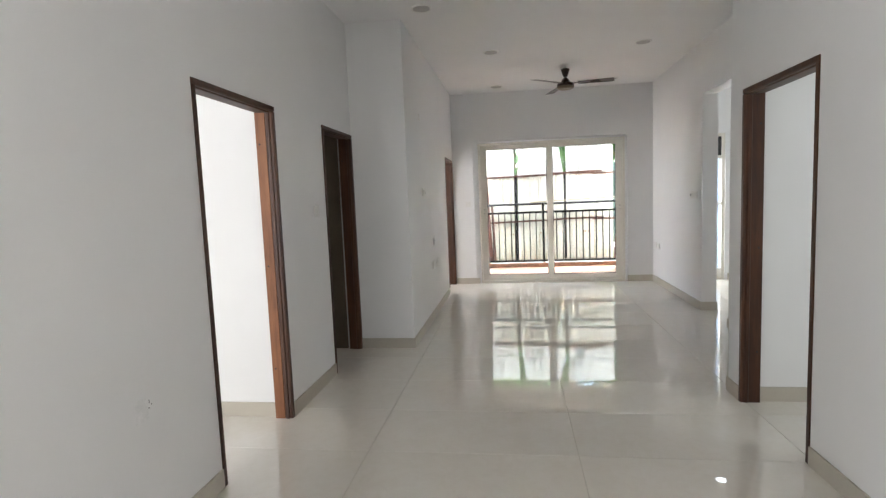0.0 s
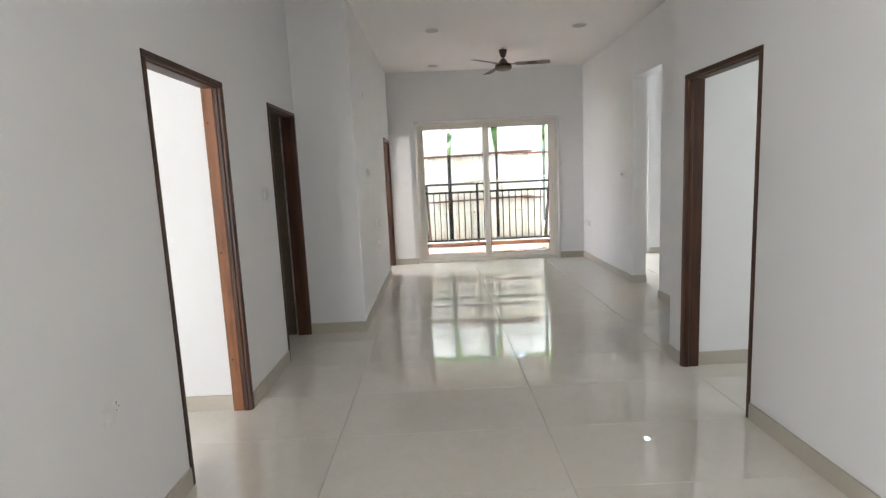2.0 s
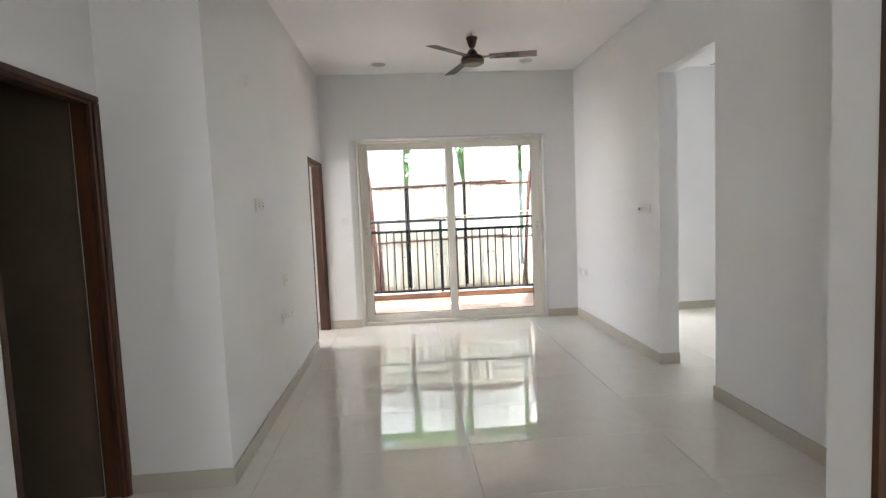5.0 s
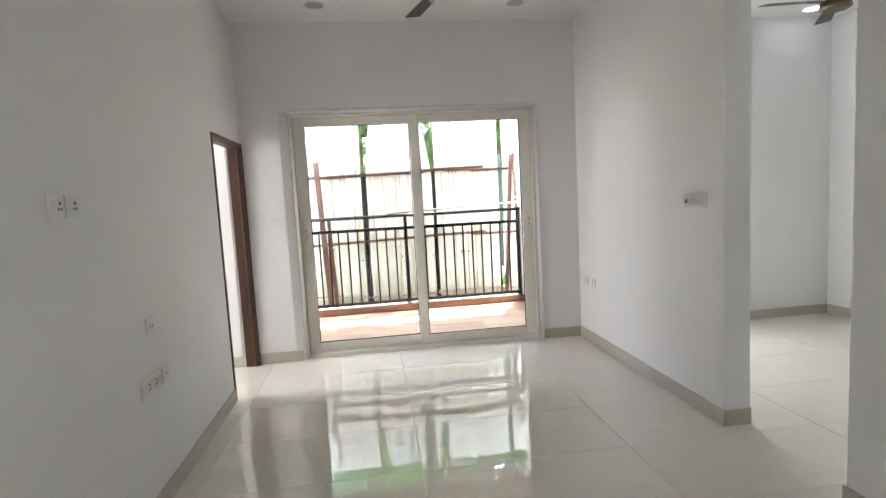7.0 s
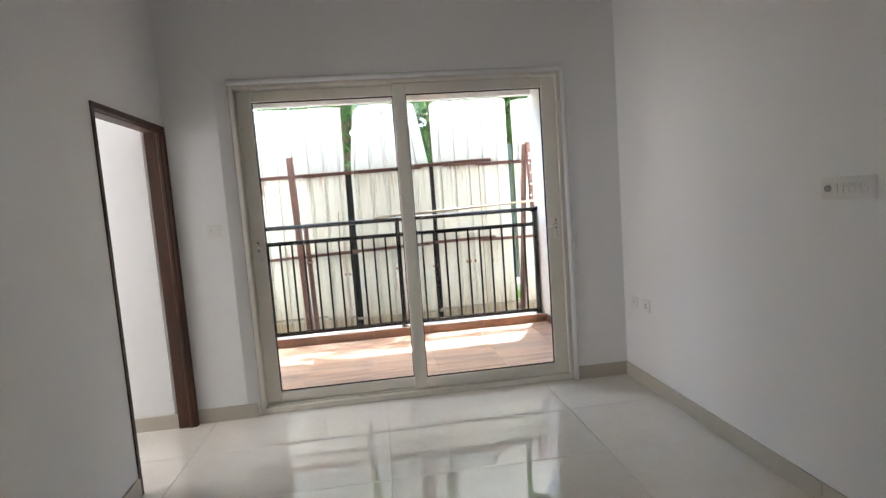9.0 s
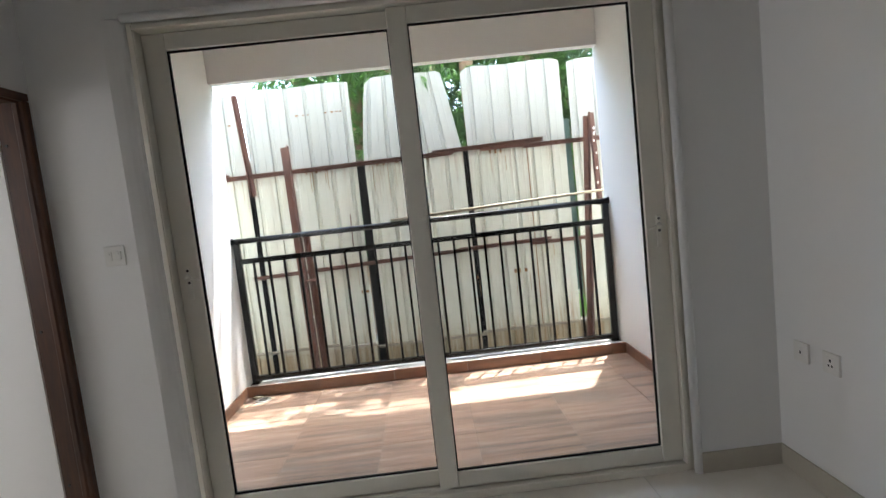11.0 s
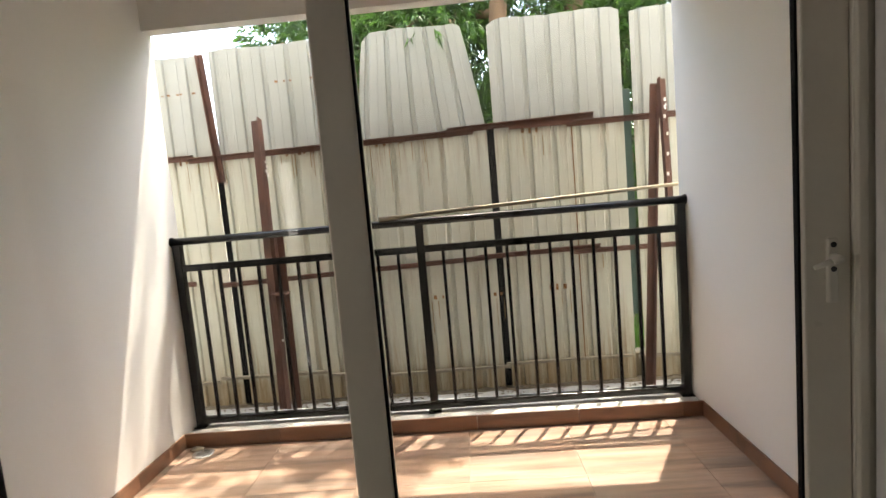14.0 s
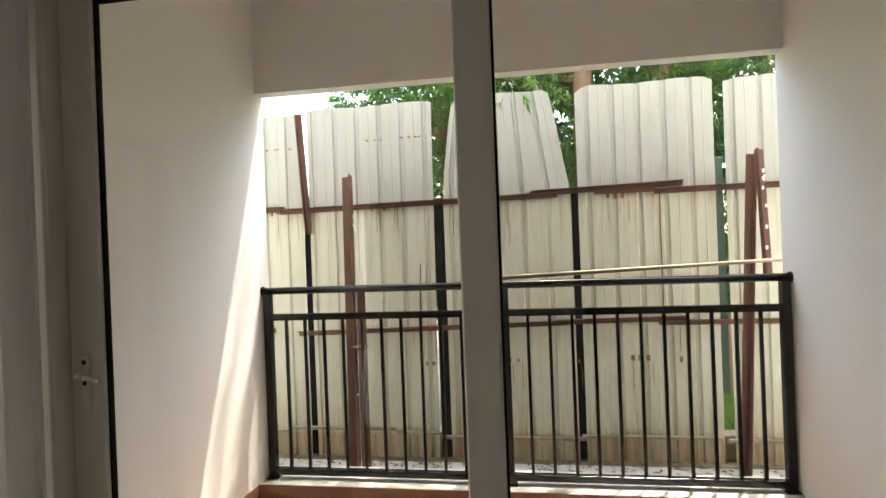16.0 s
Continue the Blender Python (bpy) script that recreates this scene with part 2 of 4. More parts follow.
HANDLE = mottled("white_handle_enamel", (0.77, 0.74, 0.66), 0.35, var=0.02, bumps=0.0)
GASKET = mottled("black_rubber", (0.007, 0.007, 0.007), 0.7, var=0.2, bumps=0.02, spec=0.15)
GLASS = glass_material()
BLACK = mottled("black_enamel", (0.005, 0.005, 0.0055), 0.16, var=0.3, scale=8, bumps=0.01, spec=0.35)
BLACKPOST = mottled("black_post_paint", (0.006, 0.006, 0.007), 0.75, var=0.3, scale=8, bumps=0.1, spec=0.1)
GREENPAINT = mottled("green_post_paint", (0.045, 0.09, 0.075), 0.5, var=0.15, scale=6)
RUST = mottled("oxide_painted_steel", (0.135, 0.058, 0.038), 0.62, var=0.35, scale=7, fine=50, bumps=0.25)
DECK = deck_material("wood_look_tile", [(0.28, (0.14, 0.095, 0.072)), (0.40, (0.31, 0.18, 0.115)), (0.54, (0.45, 0.27, 0.175)), (0.68, (0.54, 0.38, 0.285))])
KERBTILE = deck_material("red_brown_skirting", [(0.25, (0.13, 0.05, 0.025)), (0.5, (0.29, 0.125, 0.06)), (0.8, (0.38, 0.19, 0.10))], (1.5, 1.5, 5.0), dust=0.05)
CEMENT = mottled("cement", (0.52, 0.51, 0.475), 0.85, var=0.18, scale=4, fine=40, bumps=0.3)
PLINTH = mottled("stained_cement", (0.25, 0.20, 0.13), 0.9, var=0.35, scale=6, fine=30, bumps=0.4, stretch=(1, 1, 0.5))
OLDANGLE = mottled("weathered_angle", (0.36, 0.31, 0.235), 0.8, var=0.3, scale=7, fine=40, bumps=0.2)
RUSTMARK = mottled("rust", (0.27, 0.13, 0.045), 0.85, var=0.4, scale=20)
RUSTRUN = mottled("rust_run", (0.36, 0.23, 0.10), 0.85, var=0.3, scale=14)
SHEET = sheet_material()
LEAF = leaf_material("leaf", (0.020, 0.060, 0.012), (0.10, 0.22, 0.035))
# Copy of the leaf with shade put into its colour, for the back crowns.
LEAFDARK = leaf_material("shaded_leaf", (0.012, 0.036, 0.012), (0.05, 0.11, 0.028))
BARK = mottled("bark", (0.23, 0.15, 0.095), 0.9, var=0.4, scale=5, fine=30, bumps=0.6, stretch=(1, 1, 0.25))
SOIL = mottled("soil", (0.16, 0.13, 0.09), 0.95, var=0.35, scale=2, fine=20, bumps=0.5)
GRASS = mottled("grass_blade", (0.14, 0.32, 0.03), 0.6, var=0.35, scale=6)
PLASTIC = mottled("white_plastic", (0.82, 0.805, 0.77), 0.7, var=0.03, bumps=0.0, spec=0.25)
SLOT = mottled("dark_slot", (0.03, 0.03, 0.03), 0.6, var=0.1, bumps=0.0)
GREYPL = mottled("grey_plastic", (0.36, 0.35, 0.34), 0.4, var=0.05, bumps=0.0)
MARK = mottled("switch_mark", (0.62, 0.60, 0.57), 0.6, var=0.05, bumps=0.0)
FANPAINT = mottled("brown_fan_enamel", (0.050, 0.026, 0.018), 0.28, metal=0.2, var=0.2, scale=5, bumps=0.0)
BRASS = mottled("brushed_brass", (0.20, 0.155, 0.11), 0.42, metal=0.9, var=0.1, bumps=0.05)
DIFF_OFF = mottled("lamp_diffuser", (0.46, 0.435, 0.42), 0.4, var=0.02, bumps=0.0)
DIFF_ON = lamp_material("lit_diffuser", (0.88, 0.97, 1.0), 0.25)
BAMBOO = mottled("dry_cane", (0.34, 0.28, 0.18), 0.6, var=0.25, scale=5, bumps=0.15)
# Tile tone also carries the dimness of the unlit room.
DARKTILE = mottled("unlit_room_dark_tile", (0.13, 0.10, 0.068), 0.35, var=0.12, scale=3)
STEEL = mottled("steel", (0.5, 0.5, 0.5), 0.35, metal=0.9, var=0.1)
CHALK = mottled("patched_plaster", (0.855, 0.845, 0.828), 0.8, var=0.06, scale=30)


# ---- mesh helpers ----
def box(bm, x0, x1, y0, y1, z0, z1, bevel=0.0):
    ret = bmesh.ops.create_cube(bm, size=1.0)
    vs = ret["verts"]
    for v in vs:
        v.co = Vector(((x0 + x1) / 2 + v.co.x * (x1 - x0), (y0 + y1) / 2 + v.co.y * (y1 - y0), (z0 + z1) / 2 + v.co.z * (z1 - z0)))
    if bevel:
        es = list({e for v in vs for e in v.link_edges})
        bmesh.ops.bevel(bm, geom=es, offset=bevel, segments=2, profile=0.5, affect="EDGES")
    return bm


def boxed(*a, **k):
    return box(bmesh.new(), *a, **k)


def tube(bm, a, b, r0, r1=None, seg=10, cap=True):
    a, b = Vector(a), Vector(b)
    r1 = r0 if r1 is None else r1
    d = (b - a).normalized()
    s = d.orthogonal().normalized()
    t = d.cross(s)
    rings = []
    for p, r in ((a, r0), (b, r1)):
        rings.append([bm.verts.new(p + (s * math.cos(i / seg * math.tau) + t * math.sin(i / seg * math.tau)) * r) for i in range(seg)])
    for i in range(seg):
        f = bm.faces.new((rings[0][i], rings[0][(i + 1) % seg], rings[1][(i + 1) % seg], rings[1][i]))
        f.smooth = True
    if cap:
        bm.faces.new(rings[0][::-1])
        bm.faces.new(rings[1])
    return bm


def lathe(bm, profile, centre, seg=28):
    """profile: (radius, z) pairs from bottom to top, turned about the vertical through centre."""
    cx, cy, cz = centre
    rings = []
    for r, z in profile:
        rings.append([bm.verts.new((cx + r * math.cos(i / seg * math.tau), cy + r * math.sin(i / seg * math.tau), cz + z)) for i in range(seg)])
    for lo, hi in zip(rings, rings[1:]):
        for i in range(seg):
            f = bm.faces.new((lo[i], lo[(i + 1) % seg], hi[(i + 1) % seg], hi[i]))
            f.smooth = True
    bm.faces.new(rings[0][::-1])
    bm.faces.new(rings[-1])
    return bm


def prism(bm, pts, axis, lo, hi):
    """A polygon swept along an axis: pts are pairs in the other two axes, in x, y, z order."""
    def at(p, h):
        c = list(p)
        c.insert("xyz".index(axis), h)
        return bm.verts.new(c)
    a = [at(p, lo) for p in pts]
    b = [at(p, hi) for p in pts]
    n = len(pts)
    for i in range(n):
        bm.faces.new((a[i], a[(i + 1) % n], b[(i + 1) % n], b[i]))
    bm.faces.new(a[::-1])
    bm.faces.new(b)
    bmesh.ops.recalc_face_normals(bm, faces=bm.faces[:])
    return bm


def mesh_of(name, bm, material):
    bmesh.ops.recalc_face_normals(bm, faces=bm.faces[:])
    me = bpy.data.meshes.new(name)
    bm.to_mesh(me)
    bm.free()
    for mm in (material if isinstance(material, (list, tuple)) else [material]):
        me.materials.append(mm)
    return me


def base_of(ob):
    p = Vector(ob.location)
    while ob.parent:
        ob = ob.parent
        p += ob.location
    return p


def part(name, bm, material, parent, label=""):
    """Links a bmesh, given in world places, as one mesh under a thing or a part."""
    bmesh.ops.translate(bm, verts=bm.verts[:], vec=-base_of(parent))
    ob = new(name, mesh_of(name, bm, material))
    ob.parent = parent
    return tagged(ob, label) if label else ob


def thing(name, at, label, category, group="", kind=""):
    ob = new(name)
    ob.location = at
    ob.empty_display_size = 0.1
    return tagged(ob, label, category, group, kind)


def solid(name, bm, material, label, category, group="", kind="", at=(0, 0, 0)):
    bmesh.ops.translate(bm, verts=bm.verts[:], vec=-Vector(at))
    ob = new(name, mesh_of(name, bm, material))
    ob.location = at
    return tagged(ob, label, category, group, kind)


def wall(name, label, *boxes, material=None):
    bm = bmesh.new()
    for b in boxes:
        box(bm, *b)
    return solid(name, bm, material or PAINT, label, "wall", kind="structure")


WHITE = "off-white painted plaster wall"
H = CEILING
DT = 2.09
# The unseen gap from y -2.6 to -0.6 is added for the hall fill.
wall("wall_hall_west", "off-white plaster wall with two door openings",
     (XL - TH, XL, YB, -2.6, 0, H), (XL - TH, XL, -2.6, -0.6, 0, 0.6), (XL - TH, XL, -2.6, -0.6, 2.5, H), (XL - TH, XL, -0.6, 2.47, 0, H), (XL - TH, XL, 2.47, 3.36, DT, H), (XL - TH, XL, 3.36, 4.23, 0, H), (XL - TH, XL, 4.23, YP, DT, H))
wall("wall_recess", "off-white plaster wall end beside the dark doorway", (XL - TH - 1.6, XP, YP, YP + TH, 0, H))
wall("wall_living_west", "off-white plaster wall with a door opening",
     (XP - TH, XP, YP + TH, 7.88, 0, H), (XP - TH, XP, 7.88, 8.80, DT - 0.03, H), (XP - TH, XP, 8.80, YN, 0, H))
wall("wall_window", "off-white plaster wall round the sliding door",
     (-3.0, WX0 - 0.085, YN, YN + 0.16, 0, H), (WX0 - 0.085, WX1, YN, YN + 0.16, WZ1, H), (WX1, 2.85, YN, YN + 0.16, 0, H),
     (2.85, 3.66, YN, YN + 0.16, 2.29, H), (3.66, 5.55, YN, YN + 0.16, 0, H))
wall("wall_living_east", "off-white plaster wall beside an open passage",
     (XR, XR + 0.17, 6.60, YN, 0, H), (XR - 0.01, XR + 0.16, 5.74, 6.60, 2.53, H), (XR - 0.02, XR + 0.15, 3.94, 5.74, 0, H))
wall("wall_hall_east", "off-white plaster wall with a door opening",
     (XC, XC + TH, YB, 2.88, 0, H), (XC, XC + TH, 2.88, 3.745, DT - 0.015, H), (XC, 5.54, 3.745, 3.94, 0, H))
wall("wall_hall_south", WHITE, (XL - 2.6, 4.6, YB - TH, YB, 0, H))
# rooms beside the hall
wall("wall_bedroom", WHITE, (-3.75, XL - TH, 3.36, 3.36 + TH, 0, H), (-3.75, -3.61, YB, 3.36, 0, H))
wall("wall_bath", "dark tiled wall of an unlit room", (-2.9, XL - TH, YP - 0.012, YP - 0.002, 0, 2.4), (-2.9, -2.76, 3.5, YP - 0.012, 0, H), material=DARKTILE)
wall("wall_guest", WHITE, (-3.0, -2.86, YP + TH, YN, 0, H))
wall("wall_dining", WHITE, (5.40, 5.54, 3.94, YN, 0, H))
wall("wall_study", WHITE, (4.46, 4.6, YB, 3.74, 0, H))
# ceiling slab
solid("ceiling", boxed(-3.8, 5.6, YB - TH, YN + 0.16, H, H + 0.15), CEIL, "flat white painted ceiling", "ceiling", kind="structure")

# balcony shell
BX0, BX1, BYF, BYO = -0.585, 2.540, 10.65, 11.00
BYW = 10.90      # outer end of the balcony walls and beam
BZ = 0.012
KT = 0.078
wall("wall_balcony_west", "white plaster side wall of the balcony", (BX0 - 0.2, BX0, YN + 0.16, BYW, -0.4, H), material=OUTWALL)
wall("wall_balcony_east", "white plaster side wall of the balcony", (BX1, BX1 + 0.2, YN + 0.16, BYW, -0.4, H), material=OUTWALL)
wall("beam_balcony", "white plaster beam over the balcony opening", (BX0, BX1, 10.80, BYW, 2.535, H), material=OUTWALL)
solid("ceiling_balcony", boxed(BX0 - 0.2, BX1 + 0.2, YN + 0.16, BYW, H - 0.001, 3.3), CEIL, "white painted balcony ceiling", "ceiling", kind="structure")


# Unseen slab, added to shut out sky light behind the dining window.
solid("sky_cover_east", boxed(BX1 + 0.2, 5.55, YN + 0.16, BYW - 0.1, H - 0.001, 3.3), CEIL, "unseen white slab added to keep sky light off the dining window", "ceiling", kind="structure")


# ---- doors ----
def door_frame(name, label, x, side, y0, y1, top, depth=0.115, lining=None):
    """A wooden frame in a wall that runs along y. side: +1 where the hall lies towards +x."""
    th = thing(name, (x, (y0 + y1) / 2, 0), label, "door frame", kind="structure")
    prof = [(0, -0.008), (0.026, -0.008), (0.032, 0.0), (0.032, 0.012), (0.040, 0.018), (0.040, 0.036), (0.033, 0.042), (0.033, depth), (0, depth)]
    for nm, flip in (("jamb", False), ("jamb", True)):
        pts = []
        for u, v in prof:
            pts.append((x - side * v, y1 - u if flip else y0 + u))
        part(nm, prism(bmesh.new(), pts, "z", 0, top - 0.034), WOOD, th)
    pts = [(x - side * v, top - u) for u, v in prof]
    bm = bmesh.new()
    prism(bm, pts, "y", y0, y1)
    part("head", bm, WOOD, th)
    # Thin facing in a lighter, more orange wood on the far jamb.
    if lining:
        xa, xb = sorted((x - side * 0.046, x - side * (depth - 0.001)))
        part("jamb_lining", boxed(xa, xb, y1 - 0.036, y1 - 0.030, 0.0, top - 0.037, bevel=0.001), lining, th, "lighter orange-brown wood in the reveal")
    for z in (0.35, 1.05, 1.85):
        part("screw_cap", tube(bmesh.new(), (x - side * 0.09, y1 - 0.0375, z), (x - side * 0.09, y1 - 0.031, z), 0.006), SLOT, th)
    return th


door_frame("door_1", "brown stained wooden door frame without a door, open to a bright room", XL, 1, 2.47, 3.36, DT, lining=ORANGEWOOD)
door_frame("door_2", "dark brown wooden door frame open to an unlit room", XL, 1, 4.23, YP - 0.004, DT)
door_frame("door_3", "brown wooden door frame without a door beside the sliding door", XP, 1, 7.88, 8.80, DT - 0.03)
door_frame("door_4", "dark brown wooden door frame open to a pale room", XC, -1, 2.88, 3.745, DT - 0.015)


# ---- skirting ----
def skirt(name, x0, x1, y0, y1, material=SKIRT, z0=0.0, h=0.10, label="beige ceramic skirting tile along the wall"):
    return solid(name, boxed(x0, x1, y0, y1, z0, z0 + h, bevel=0.002), material, label, "skirting", kind="structure")


S = 0.012
for a in ((XL, XL + S, YB, 2.465), (XL, XL + S, 3.365, 4.225), (XL, XP + S, YP - S, YP), (XP, XP + S, YP, 6.5), (XP, XP + S, 6.503, 7.875),
          (XP, WX0 - 0.02, YN - S, YN), (WX1 + 0.012, XR, YN - S, YN), (XR - S, XR, 7.003, YN - S), (XR - S, XR, 6.60 - S, 7.0), (XR, XR + 0.17, 6.60 - S, 6.60),
          (XR - 0.02 - S, XR - 0.02, 3.94 + S, 5.74 + S), (XR - 0.02, XR + 0.15, 5.74, 5.74 + S), (XC - S, XC, YB, 2.875), (XC - S, XC, 3.75, 3.94 + S), (XC, XR - 0.02, 3.94, 3.94 + S),
          (-3.6, XL - 0.11, 3.36 - S, 3.36), (XC + 0.11, 4.4, 3.745 - S, 3.745), (-2.8, XP - 0.11, YN - S - 0.03, YN - 0.03),
          (3.70, 5.4, YN - S, YN), (5.4 - S, 5.4, 3.94, YN - S), (XR + 0.17, XR + 0.17 + S, 6.60, YN)):
    skirt("baseboard", *a)
solid("wall_guest_north", boxed(-2.86, XP - TH, YN - 0.03, YN - 0.002, 0, H), PAINT, WHITE, "wall", kind="structure")


# ---- sliding door ----
def sliding_door():
    th = thing("sliding_door", (0.99, YN + 0.05, 0), "white two-panel sliding glass door with black seals", "sliding door")
    y0, y1 = YN + 0.036, YN + 0.15
    f0, f1, ft = -0.158, 2.122, 2.295
    part("frame", boxed(WX0, f0, y0, y1, 0, WZ1, bevel=0.004), UPVC, th)
    part("frame", boxed(f1, WX1, y0, y1, 0, WZ1, bevel=0.004), UPVC, th)
    part("frame", boxed(f0, f1, y0, y1, ft, WZ1, bevel=0.004), UPVC, th)
    part("threshold", boxed(f0, f1, y0 - 0.01, y1, 0.0, 0.04, bevel=0.004), UPVC, th)
    for x0, x1 in ((f0 - 0.022, f0), (f1, f1 + 0.022)):
        part("stop", boxed(x0, x1, y0 - 0.014, y0, 0.04, ft + 0.022, bevel=0.003), UPVC, th)
    part("stop", boxed(f0, f1, y0 - 0.014, y0, ft, ft + 0.022, bevel=0.003), UPVC, th)
    for k in (0.062, 0.105):
        part("track", boxed(f0, f1, YN + k, YN + k + 0.008, 0.04, 0.052), UPVC, th)
    for x0, x1, ya, nm in ((f0 + 0.002, 1.018, YN + 0.088, "left"), (0.930, f1 - 0.002, YN + 0.045, "right")):
        yb = ya + 0.040
        z0, z1 = 0.053, ft - 0.004
        gx0, gx1, gz0, gz1 = x0 + (0.100 if nm == "left" else 0.090), x1 - (0.088 if nm == "left" else 0.104), 0.130, 2.215
        leaf = part("sash", boxed(x0, gx0, ya, yb, z0, z1, bevel=0.005), UPVC, th)
        part("stile", boxed(gx1, x1, ya, yb, z0, z1, bevel=0.005), UPVC, leaf)
        part("bottom_rail", boxed(gx0, gx1, ya, yb, z0, gz0, bevel=0.005), UPVC, leaf)
        part("top_rail", boxed(gx0, gx1, ya, yb, gz1, z1, bevel=0.005), UPVC, leaf)
        g = 0.006
        bm = bmesh.new()
        for a in ((gx0, gx0 + g, gz0, gz1), (gx1 - g, gx1, gz0, gz1), (gx0 + g, gx1 - g, gz0, gz0 + g), (gx0 + g, gx1 - g, gz1 - g, gz1)):
            box(bm, a[0], a[1], ya + 0.011, ya + 0.027, a[2], a[3])
        part("seal", bm, GASKET, leaf, "black rubber seal")
        pane = part("pane", boxed(gx0 + 0.002, gx1 - 0.002, ya + 0.016, ya + 0.022, gz0 + 0.002, gz1 - 0.002), GLASS, leaf, "clear glass pane")
        pane.visible_shadow = False
        hx = x0 + 0.050 if nm == "left" else x1 - 0.045
        d = 1 if nm == "left" else -1
        zc = 1.172
        plate = bmesh.new()
        box(plate, hx - 0.0125, hx + 0.0125, ya - 0.010, ya + 0.001, zc - 0.075, zc + 0.075, bevel=0.005)
        part("handle_plate", plate, HANDLE, th, "white handle plate")
        bm = bmesh.new()
        tube(bm, (hx, ya - 0.009, zc + 0.030), (hx, ya - 0.040, zc + 0.030), 0.011, 0.009, 16)
        tube(bm, (hx, ya - 0.036, zc + 0.030), (hx + d * 0.024, ya - 0.040, zc + 0.027), 0.008, 0.007, 12)
        tube(bm, (hx + d * 0.024, ya - 0.040, zc + 0.027), (hx + d * 0.058, ya - 0.034, zc + 0.014), 0.007, 0.005, 12)
        part("handle", bm, HANDLE, th, "white lever handle")
        for z in (zc + 0.060, zc + 0.004):
            part("screw", tube(bmesh.new(), (hx, ya - 0.0095, z), (hx, ya - 0.0115, z), 0.0065), SLOT, th)
    # rounded plaster edge round the opening
    bm = bmesh.new()
    r = 0.020
    # wide worn arris beside the fixed side
    arc = [(WX0 - 0.085, YN), (WX0 - 0.070, YN + 0.004), (WX0 - 0.045, YN + 0.012), (WX0 - 0.022, YN + 0.021), (WX0 - 0.008, YN + 0.028), (WX0, YN + 0.036)]
    prism(bm, arc + [(WX0, YN + 0.159), (WX0 - 0.085, YN + 0.159)], "z", 0, WZ1)
    tube(bm, (WX1, YN + 0.006, 0), (WX1, YN + 0.006, WZ1), r, seg=14)
    tube(bm, (WX0, YN + 0.006, WZ1), (WX1, YN + 0.006, WZ1), r, seg=14)
    solid("trim", bm, PAINT, "rounded white plaster edge round the sliding door", "trim", kind="structure")
    return th


sliding_door()


# ---- balcony railing ----
def railing():
    y = 10.81
    th = thing("balcony_railing", (0.99, y, KT), "black painted steel balcony railing on a low kerb", "railing")
    part("top_rail", tube(bmesh.new(), (BX0 - 0.0, y, 1.27), (BX1 + 0.0, y, 1.27), 0.023, seg=16), BLACK, th)
    for x in (BX0, BX1):
        d = 0.008 if x < 0 else -0.008
        part("wall_flange", tube(bmesh.new(), (x, y, 1.27), (x + d, y, 1.27), 0.031, seg=16), BLACK, th)
    part("middle_rail", boxed(BX0 + 0.03, BX1 - 0.03, y - 0.02, y + 0.02, 1.082, 1.124, bevel=0.003), BLACK, th)
    part("bottom_rail", boxed(BX0 + 0.03, BX1 - 0.03, y - 0.02, y + 0.02, 0.100, 0.141, bevel=0.003), BLACK, th)
    for x in (BX0 + 0.035, 0.957, BX1 - 0.035):
        part("post", boxed(x - 0.024, x + 0.024, y - 0.024, y + 0.024, KT - 0.002, 1.25, bevel=0.003), BLACK, th)
        part("base_plate", boxed(x - 0.04, x + 0.04, y - 0.04, y + 0.04, KT - 0.001, KT + 0.007), BLACK, th)
    for i in range(11):
        x = -0.43 + i * 0.1245
        if x < 0.90:
            part("baluster", boxed(x - 0.0095, x + 0.0095, y - 0.0095, y + 0.0095, 0.140, 1.092, bevel=0.002), BLACK, th)
    for i in range(11):
        x = 1.09 + i * 0.1286
        part("baluster", boxed(x - 0.0095, x + 0.0095, y - 0.0095, y + 0.0095, 0.140, 1.092, bevel=0.002), BLACK, th)
    return th


railing()
solid("kerb_balcony", boxed(BX0 - 0.2, BX1 + 0.2, BYF + 0.012, BYO, -0.4, KT, bevel=0.004), CEMENT, "pale cement kerb under the railing", "kerb", kind="structure")


# ---- dining room window ----
def dining_window():
    x0, x1, y0, y1 = 2.85, 3.66, YN + 0.02, YN + 0.09
    th = thing("window_1", ((x0 + x1) / 2, y0, 0), "white framed tall window with a dark ventilator", "window", kind="structure")
    for a in ((x0, x0 + 0.05, 0.0, 2.29), (x1 - 0.05, x1, 0.0, 2.29), (x0 + 0.05, x1 - 0.05, 2.24, 2.29), (x0 + 0.05, x1 - 0.05, 0.0, 0.18), (x0 + 0.05, x1 - 0.05, 1.90, 1.95), (x0 + 0.05, x1 - 0.05, 1.18, 1.23)):
        part("window_frame", boxed(a[0], a[1], y0, y1, a[2], a[3], bevel=0.004), UPVC, th)
    part("ventilator", boxed(x0 + 0.05, x1 - 0.05, y0 + 0.02, y0 + 0.03, 1.95, 2.24), SLOT, th, "dark ventilator grille")
    for z0, z1 in ((0.18, 1.18), (1.23, 1.90)):
        p = part("pane", boxed(x0 + 0.05, x1 - 0.05, y0 + 0.03, y0 + 0.036, z0, z1), GLASS, th)
        p.visible_shadow = False
    return th


dining_window()


